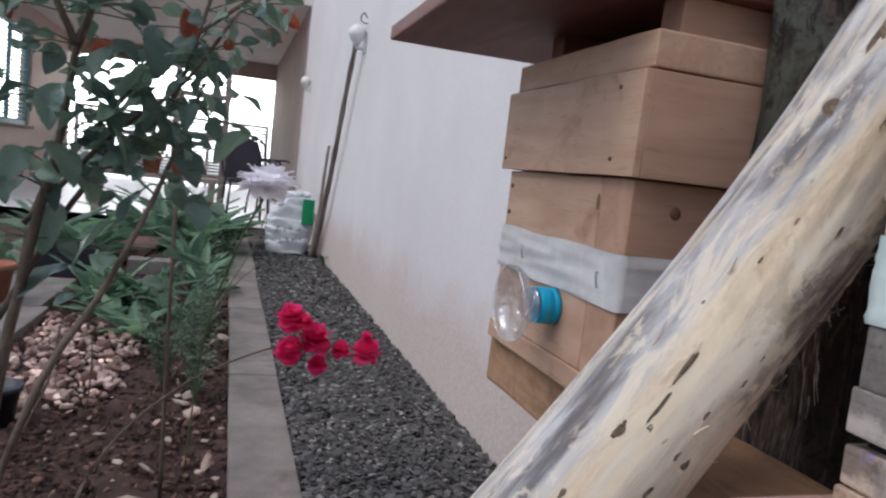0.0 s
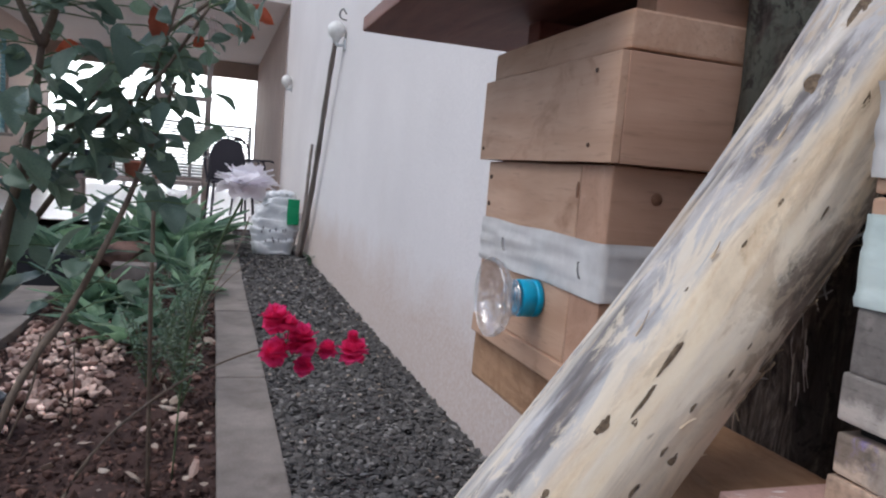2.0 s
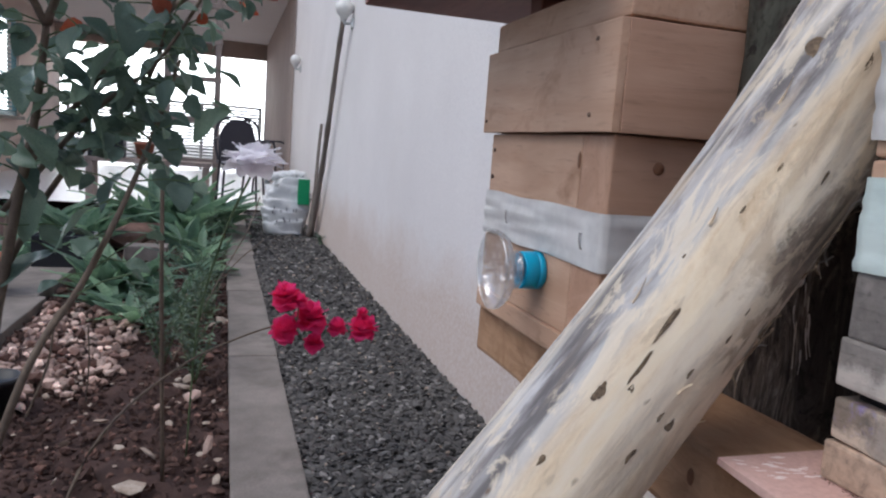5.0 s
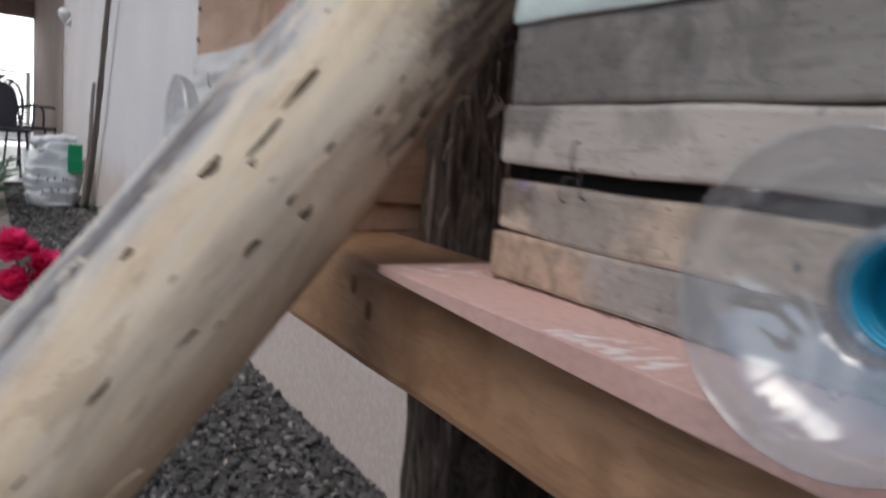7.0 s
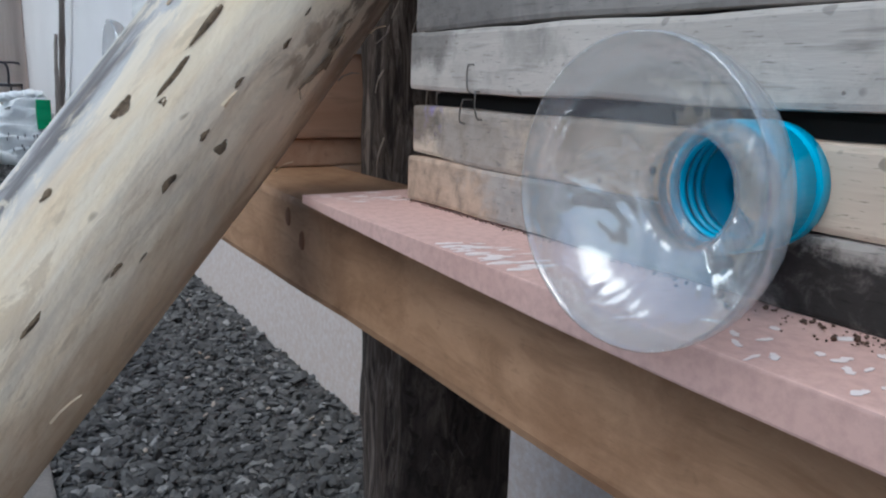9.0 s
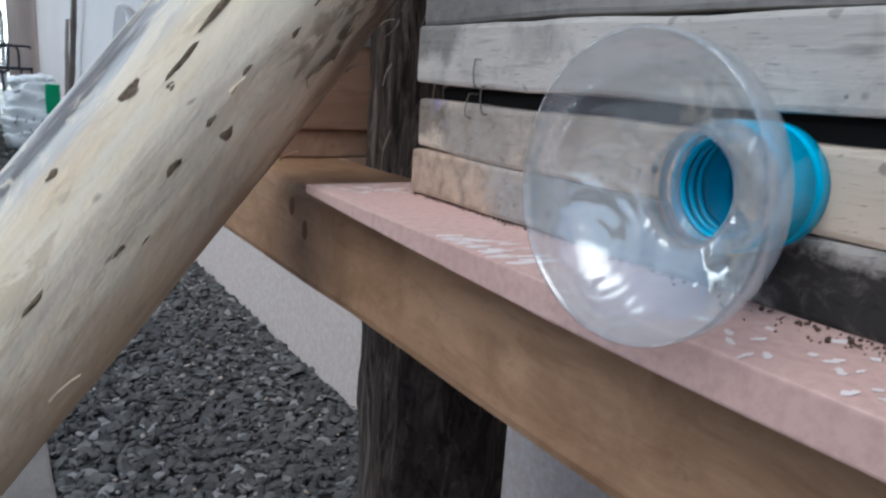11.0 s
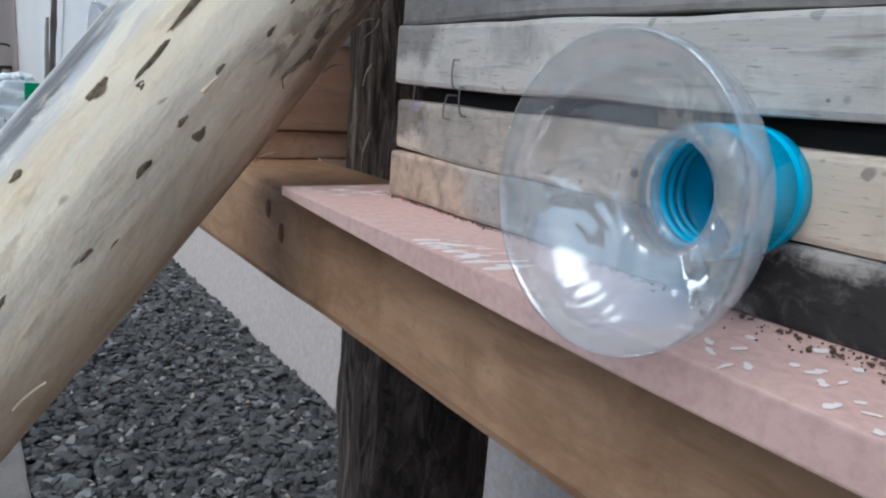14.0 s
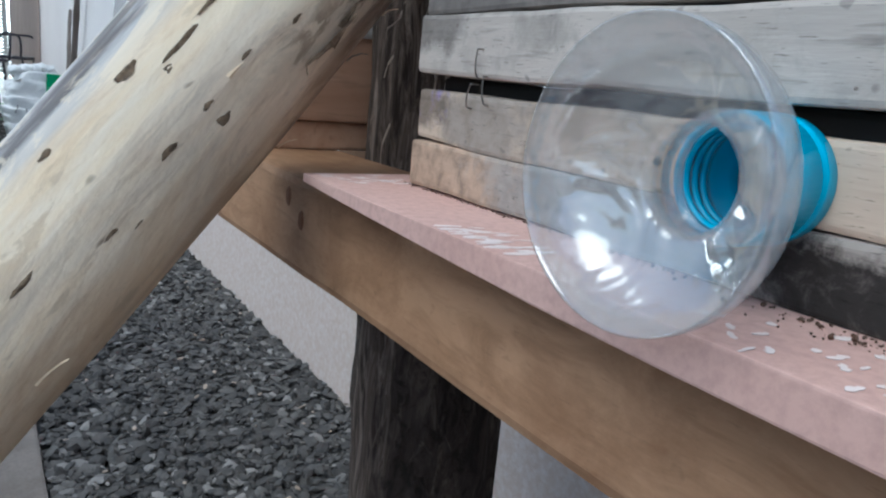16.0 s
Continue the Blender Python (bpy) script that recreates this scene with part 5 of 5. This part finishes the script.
def rose_bush():
    base = Vector((-0.16, 1.05, -0.02))
    o = empty("rose_bush", base, "thorny rose bush with dark green serrated leaves", "rose bush")
    stems = [
        ([(-0.16, 0.93, -0.02), (-0.058, 0.986, 0.383), (-0.004, 1.085, 0.504), (0.033, 1.135, 0.593), (0.061, 1.174, 0.675), (0.10, 1.19, 0.80)], 0.0055),
        ([(-0.20, 1.10, -0.02), (-0.13, 1.17, 0.40), (-0.098, 1.185, 0.60), (-0.080, 1.194, 0.701), (-0.065, 1.191, 0.828)], 0.0085),
        ([(-0.065, 1.191, 0.828), (-0.042, 1.184, 0.902), (-0.02, 1.18, 1.02)], 0.006),
        ([(-0.065, 1.191, 0.828), (-0.092, 1.177, 0.885), (-0.14, 1.17, 1.0)], 0.0055),
        ([(-0.17, 1.15, -0.02), (-0.13, 1.22, 0.45), (-0.109, 1.235, 0.614), (-0.037, 1.253, 0.734), (0.048, 1.256, 0.843), (0.161, 1.245, 0.945)], 0.006),
        ([(-0.14, 1.18, 0.45), (-0.06, 1.22, 0.62), (0.0, 1.24, 0.70), (0.06, 1.22, 0.78), (0.10, 1.20, 0.92)], 0.005),
        ([(-0.12, 1.20, 0.58), (-0.01, 1.20, 0.72), (0.07, 1.17, 0.79), (0.14, 1.15, 0.90)], 0.004),
    ]
    lines = []
    for pts, r in stems:
        ln = bend(pts, 8)
        lines.append(ln)
        rel = [p - base for p in ln]
        rad = [r * (1 - 0.45 * i / (len(rel) - 1)) for i in range(len(rel))]
        part("stem", tube(rel, rad, 8, True, 0.25), M["stem"], o, smooth=True)
    rr = random.Random(21)
    # large leaves that hang clear of the rest: across, up, length
    big = [(0.143, 0.720, 0.064), (0.003, 0.703, 0.070), (-0.025, 0.580, 0.074), (0.012, 0.616, 0.058), (0.106, 0.835, 0.058), (0.004, 0.782, 0.062), (0.065, 0.789, 0.050), (0.029, 0.851, 0.042), (0.071, 0.719, 0.052), (-0.066, 0.673, 0.066), (-0.091, 0.635, 0.060), (-0.090, 0.584, 0.066),
           (-0.089, 0.509, 0.072), (-0.086, 0.747, 0.058), (0.043, 0.827, 0.050), (0.008, 0.863, 0.035), (-0.064, 0.728, 0.050), (0.090, 0.686, 0.050), (0.161, 0.902, 0.050), (0.205, 0.905, 0.042), (0.108, 0.779, 0.038), (-0.030, 0.807, 0.046), (-0.046, 0.646, 0.050), (-0.048, 0.785, 0.046), (-0.022, 0.760, 0.050), (0.032, 0.755, 0.052), (0.050, 0.742, 0.046), (-0.012, 0.735, 0.046), (0.085, 0.752, 0.040)]
    for k, (x, z, ln) in enumerate(big):
        way = Vector((rr.uniform(-0.9, 0.9), rr.uniform(-0.55, -0.15), rr.uniform(-0.85, -0.35))).normalized()
        p = Vector((x, 1.16 + rr.uniform(-0.015, 0.03), z)) - way * ln * 0.5
        near = min((q for l in lines for q in l), key=lambda q: (q - p).length)
        stalk = part("leaf_stalk", tube([near - base, (near + p) / 2 + Vector((0, 0, 0.006)) - base, p - base], 0.0012, 4), M["green_stem"], o)
        put_leaf(ROSE[k % 3], stalk, p - base, way, ln * 1.08, rr.uniform(-0.5, 0.5))
    count = 0
    while count < 270:
        ln = rr.choice(lines)
        p = ln[rr.randrange(len(ln) // 3, len(ln))]
        if p.z < 0.46:
            continue
        a = rr.uniform(0, 6.283)
        stalk = Vector((math.cos(a), math.sin(a) * 0.7, rr.uniform(-0.35, 0.5))).normalized() * rr.uniform(0.03, 0.095)
        end = p + stalk
        if end.x > 0.21 or end.y > 1.33 or (end.x > 0.15 and end.z < 0.70):
            continue
        lstalk = part("leaf_stalk", tube([p - base, p + stalk * 0.5 + Vector((0, 0, 0.004)) - base, end - base], 0.0011, 4), M["green_stem"], o)
        for j in range(rr.choice((1, 2, 3))):
            w = stalk.normalized() + Vector((rr.uniform(-0.9, 0.9), rr.uniform(-0.9, 0.5), rr.uniform(-0.9, 0.2)))
            young = p.z > 0.84 and rr.random() < 0.10
            put_leaf(YOUNG if young else rr.choice(ROSE), lstalk, end - base - stalk * 0.3 * j, w, rr.uniform(0.022, 0.046), rr.uniform(-1.2, 1.2))
            count += 1
    return o


rose_bush()


def flower_head(o, centre, rows, size, material, facing, flat=1.0, rr=None):
    q = Vector(facing).to_track_quat("Z", "Y").to_matrix()
    core = bmesh.new()
    bmesh.ops.create_icosphere(core, subdivisions=2, radius=size * 0.22)
    head = part("flower_head", core, material.materials[0], o, smooth=True)
    head.location = centre
    for ring, (cnt, elev, ln) in enumerate(rows):
        for k in range(cnt):
            a = 2 * math.pi * (k + 0.5 * (ring % 2)) / cnt + rr.uniform(-0.15, 0.15)
            e = elev + rr.uniform(-0.12, 0.12)
            w = q @ Vector((math.cos(a) * math.cos(e), math.sin(a) * math.cos(e), math.sin(e)))
            put_leaf(material, head, (0, 0, 0), w, size * ln * rr.uniform(0.88, 1.1), rr.uniform(-0.3, 0.3), "petal")


RED = leaf_mesh("petal", 1.0, 1.15, 0.15, -0.2, 0.0, 2, 6, 6.0, M["red_petal"])
WHITE = leaf_mesh("petal", 1.0, 0.74, 0.25, 0.1, 0.06, 2, 7, 1.5, M["white_petal"])


def red_flowers():
    base = Vector((-0.06, 1.02, -0.02))
    o = empty("red_flower_spray", base, "arching thin stem with a cluster of crimson blooms", "flower")
    main = bend([(-0.06, 1.02, -0.02), (-0.012, 1.121, 0.24), (0.09, 1.40, 0.287), (0.242, 1.60, 0.305), (0.318, 1.63, 0.305)], 8)
    part("stem", tube([p - base for p in main], [0.0028 - 0.0012 * i / len(main) for i in range(len(main))], 6), M["stem"], o, smooth=True)
    rr = random.Random(31)
    heads = [((0.318, 1.62, 0.372), 0.030), ((0.372, 1.63, 0.325), 0.034), ((0.318, 1.61, 0.302), 0.029), ((0.432, 1.63, 0.304), 0.020), ((0.492, 1.64, 0.296), 0.031), ((0.382, 1.62, 0.270), 0.020), ((0.488, 1.64, 0.332), 0.013), ((0.345, 1.60, 0.368), 0.016)]
    for c, s in heads:
        end = Vector(c) - Vector((0.022, 0, 0)) - base
        st = Vector(main[-1]) - base
        part("flower_stalk", tube(bend([st, (st + end) / 2 + Vector((0, 0, -0.012)), end], 4), 0.0012, 5), M["green_stem"], o)
        flower_head(o, end, [(8, -0.5, 0.85), (9, -0.1, 1.0), (8, 0.35, 1.0), (7, 0.8, 0.92), (5, 1.2, 0.8)], s * 1.2, RED, (-0.25, -0.8, 0.5), rr=rr)
    return o


red_flowers()


def white_flower():
    base = Vector((0.10, 1.72, -0.02))
    o = empty("white_flower", base, "large shaggy white bloom on a thin stalk", "flower")
    c = Vector((0.213, 1.478, 0.655))
    st = bend([base, (0.12, 1.68, 0.30), (0.17, 1.56, 0.52), c + Vector((0.0, 0.02, -0.02))], 6)
    part("stem", tube([p - base for p in st], 0.0022, 6), M["green_stem"], o, smooth=True)
    rr = random.Random(12)
    flower_head(o, c - base, [(13, 0.12, 1.0), (12, 0.36, 0.98), (9, 0.66, 0.85), (6, 1.0, 0.66), (4, 1.3, 0.5)], 0.062, WHITE, (-0.05, -0.38, 0.92), rr=rr)
    return o


white_flower()


def clump(x, y, count, size, seed, label="broad-leaved green lily clump growing in the bed"):
    o = empty("lily_clump", (x, y, -0.02), label, "plant", "lily clumps in the bed")
    rr = random.Random(seed)
    for k in range(count):
        a = rr.uniform(0, 6.283)
        lift = rr.uniform(0.6, 2.8)
        put_leaf(rr.choice(LILY), o, (rr.uniform(-0.05, 0.05) * size / 0.4, rr.uniform(-0.05, 0.05) * size / 0.4, 0), (math.cos(a), math.sin(a), lift), size * 1.12 * rr.uniform(0.6, 1.1), rr.uniform(-0.4, 0.4))
    return o


for x, y, c, s, sd in ((-0.30, 5.3, 30, 0.42, 1), (-0.05, 5.1, 34, 0.40, 2), (-0.16, 5.8, 30, 0.46, 3), (0.08, 5.6, 26, 0.42, 4), (-0.02, 4.6, 18, 0.26, 8), (0.08, 4.3, 14, 0.2, 9), (-0.31, 3.30, 26, 0.24, 5), (-0.19, 3.35, 24, 0.23, 6), (-0.24, 3.05, 16, 0.16, 7), (-0.12, 2.85, 16, 0.20, 15), (-0.02, 3.15, 14, 0.22, 16), (0.05, 3.75, 14, 0.24, 17), (-0.62, 4.6, 24, 0.36, 10), (-0.85, 5.0, 24, 0.4, 11), (-0.62, 3.95, 18, 0.22, 13), (-0.8, 4.0, 18, 0.22, 14)):
    clump(x, y, c, s, sd)


def herb(x, y, height, seed, count=14):
    o = empty("wispy_herb", (x, y, -0.02), "wispy grey-green herb with tiny leaves", "plant", "wispy herbs in the bed")
    rr = random.Random(seed)
    for k in range(count):
        a, l = rr.uniform(0, 6.283), height * rr.uniform(0.6, 1.1)
        tip = Vector((math.cos(a) * l * 0.35, math.sin(a) * l * 0.35, l))
        ln = bend([(0, 0, 0), tip * 0.5 + Vector((rr.uniform(-0.02, 0.02), rr.uniform(-0.02, 0.02), 0.02)), tip], 5)
        part("stem", tube(ln, 0.0011, 4), M["green_stem"], o)
        for j in range(2, len(ln)):
            for s in range(2):
                put_leaf(HERB, o, ln[j], (rr.uniform(-1, 1), rr.uniform(-1, 1), rr.uniform(-0.2, 0.8)), rr.uniform(0.012, 0.028), rr.uniform(-1, 1))
    return o


herb(0.00, 2.35, 0.26, 1, 20)
herb(0.10, 2.20, 0.22, 8, 16)
herb(0.08, 2.55, 0.26, 9, 18)
herb(0.12, 2.95, 0.24, 10, 14)
herb(0.045, 2.75, 0.22, 2)
herb(0.10, 3.3, 0.2, 3, 10)
herb(0.14, 3.9, 0.26, 4, 10)
herb(0.16, 4.6, 0.28, 5, 9)
herb(-0.05, 3.6, 0.2, 6, 10)
herb(0.81, 4.95, 0.10, 7, 6)


def twig(pts, r, label):
    base = Vector(pts[0])
    ob = link_mesh("dry_twig", tube([p - base for p in bend(pts, 6)], r, 6, True, 0.3), M["stem"], smooth=True)
    ob.location = base
    return tagged(ob, label, "twig", "bare twigs in the bed")


twig([(0.06, 1.60, -0.02), (0.053, 1.585, 0.38), (0.048, 1.61, 0.62)], 0.0045, "upright bare grey stake in the bed")
twig([(0.02, 2.4, -0.02), (0.16, 2.9, 0.16), (0.27, 3.3, 0.30), (0.33, 3.6, 0.42)], 0.003, "long bare twig arching over the kerb")
twig([(0.10, 2.9, -0.02), (0.2, 3.3, 0.12), (0.36, 3.6, 0.22)], 0.0025, "thin bare twig leaning over the kerb")
twig([(-0.28, 1.95, -0.02), (-0.23, 1.97, 0.12), (-0.22, 2.0, 0.24)], 0.003, "short bare shoot in the pebbles")
twig([(-0.16, 2.05, -0.02), (-0.15, 2.04, 0.11), (-0.155, 2.05, 0.2)], 0.0022, "short bare shoot in the pebbles")


# ---- pots and stones in the bed ----
def planter(x, y, sx, sy, h):
    o = empty("planter_trough", (x, y, 0.02), "black plastic planter trough on the concrete edging", "planter")
    for lo, hi in (((-sx, -sy, 0), (sx, -sy + 0.012, h)), ((-sx, sy - 0.012, 0), (sx, sy, h)), ((-sx, -sy + 0.0125, 0), (-sx + 0.012, sy - 0.0125, h)), ((sx - 0.012, -sy + 0.0125, 0), (sx, sy - 0.0125, h))):
        board("trough_side", lo, hi, M["black_pot"], o, 0.003)
    board("potting_soil", (-sx + 0.0125, -sy + 0.0125, 0.003), (sx - 0.0125, sy - 0.0125, h - 0.03), M["soil"], o, 0.004)
    return o


planter(-0.56, 3.92, 0.13, 0.10, 0.15)


def pot(x, y, z, r, h, mat, label):
    prof = [(0.001, 0.0), (r * 0.72, 0.0), (r * 0.95, h * 0.85), (r * 1.06, h * 0.86), (r * 1.08, h), (r * 0.96, h), (r * 0.9, h * 0.84), (0.001, h * 0.82)]
    ob = link_mesh("flower_pot", lathe(prof, 28), mat, smooth=True)
    ob.location = (x, y, z)
    return tagged(ob, label, "flower pot")


pot(-0.355, 2.02, -0.02, 0.055, 0.10, M["black_pot"], "small black nursery pot at the edge of the pebbles")
pot(-0.72, 3.25, 0.02, 0.09, 0.15, M["terracotta"], "terracotta pot standing on the concrete edging")
tagged(stones("rock", [(-0.36, 4.75, 0.05, 0.15)], M["pebble_dark"], None, 0.8, 15), "rounded brown rock between the lily clumps", "rock")
bpy.data.objects["rock"]["kind"] = "thing"
tagged(board("concrete_block", (-0.34, 4.22, -0.02), (-0.12, 4.36, 0.07), M["concrete"], None, 0.006, 0.003, 8), "grey concrete block lying in the bed", "block")


# ---- terrace furniture ----
def chair(x, y, turn, label):
    o = empty("metal_chair", (x, y, 0.02), label, "chair", "chairs on the terrace")
    o.rotation_euler = (0, 0, radians(turn))
    bm = block((0.40, 0.40, 0.03), 0.012)
    part("seat", bm, M["chair"], o).location = (0, 0, 0.42)
    for sx in (-0.17, 0.17):
        for sy in (-0.17, 0.17):
            part("leg", tube([(sx, sy, 0.41), (sx * 1.08, sy * 1.1, 0.2), (sx * 1.15, sy * 1.2, 0.0)], 0.011, 8), M["chair"], o)
    hoop = bend([(-0.18, 0.17, 0.41), (-0.21, 0.21, 0.62), (-0.17, 0.24, 0.80), (0, 0.25, 0.86), (0.17, 0.24, 0.80), (0.21, 0.21, 0.62), (0.18, 0.17, 0.41)], 6)
    part("back_frame", tube(hoop, 0.012, 8), M["chair"], o, smooth=True)
    bm = bmesh.new()
    rim = [(0.17 * math.cos(g) if abs(math.cos(g)) < 0.95 else math.copysign(0.17, math.cos(g)), 0.62 + 0.22 * math.sin(g)) for g in [math.pi * i / 14 for i in range(15)]]
    face = bm.faces.new([bm.verts.new((x2, 0.218 + 0.05 * (z2 - 0.42), z2)) for x2, z2 in [(0.165, 0.43)] + rim + [(-0.165, 0.43)]])
    grown = bmesh.ops.extrude_face_region(bm, geom=[face])
    bmesh.ops.translate(bm, vec=(0, 0.012, 0), verts=[g for g in grown["geom"] if isinstance(g, bmesh.types.BMVert)])
    bmesh.ops.recalc_face_normals(bm, faces=bm.faces)
    part("backrest", bm, M["chair"], o)
    for sx in (-0.225, 0.225):
        part("arm", tube(bend([(sx, 0.2, 0.62), (sx, 0.0, 0.64), (sx, -0.16, 0.62), (sx * 0.95, -0.17, 0.42)], 5), 0.011, 8), M["chair"], o, smooth=True)
    return o


chair(0.315, 7.15, 8, "dark metal garden chair with a rounded back")
chair(0.62, 8.7, 70, "dark metal garden chair turned to the wall")


def ladder_rack():
    o = empty("wooden_ladder", (-0.15, 7.7, 0.02), "weathered wooden ladder standing on the terrace", "ladder")
    for x in (-0.24, 0.23):
        b = board("upright", (x - 0.03, -0.025, 0), (x + 0.03, 0.025, 2.0), M["rack"], o, 0.004)
        b.rotation_euler = (radians(4), 0, 0)
    for z in (0.39, 0.80, 1.20, 1.57, 1.9):
        board("rung", (-0.27, -0.03 - 0.07 * (z - 1), z - 0.02), (0.27, 0.02 - 0.07 * (z - 1), z + 0.03), M["rack"], o, 0.005)
    return o


ladder_rack()


def low_bench():
    o = empty("plant_bench", (-0.50, 7.35, 0.02), "low weathered wooden plant bench", "bench")
    board("bench_top", (-0.55, -0.15, 0.36), (0.55, 0.15, 0.40), M["rack"], o, 0.004)
    for x in (-0.5, 0.5):
        for y2 in (-0.12, 0.12):
            board("leg", (x - 0.03, y2 - 0.02, 0), (x + 0.03, y2 + 0.02, 0.358), M["rack"], o, 0.003)
    return o


low_bench()
pot(-0.55, 7.35, 0.4205, 0.09, 0.15, M["terracotta"], "terracotta pot on the plant bench")
pot(-0.30, 7.35, 0.4205, 0.085, 0.13, M["terracotta"], "terracotta pot on the plant bench")
tagged(board("storage_box", (-1.02, 7.24, 0.4215), (-0.72, 7.46, 0.64), M["black_pot"], None, 0.01), "black plastic storage box on the plant bench", "box")
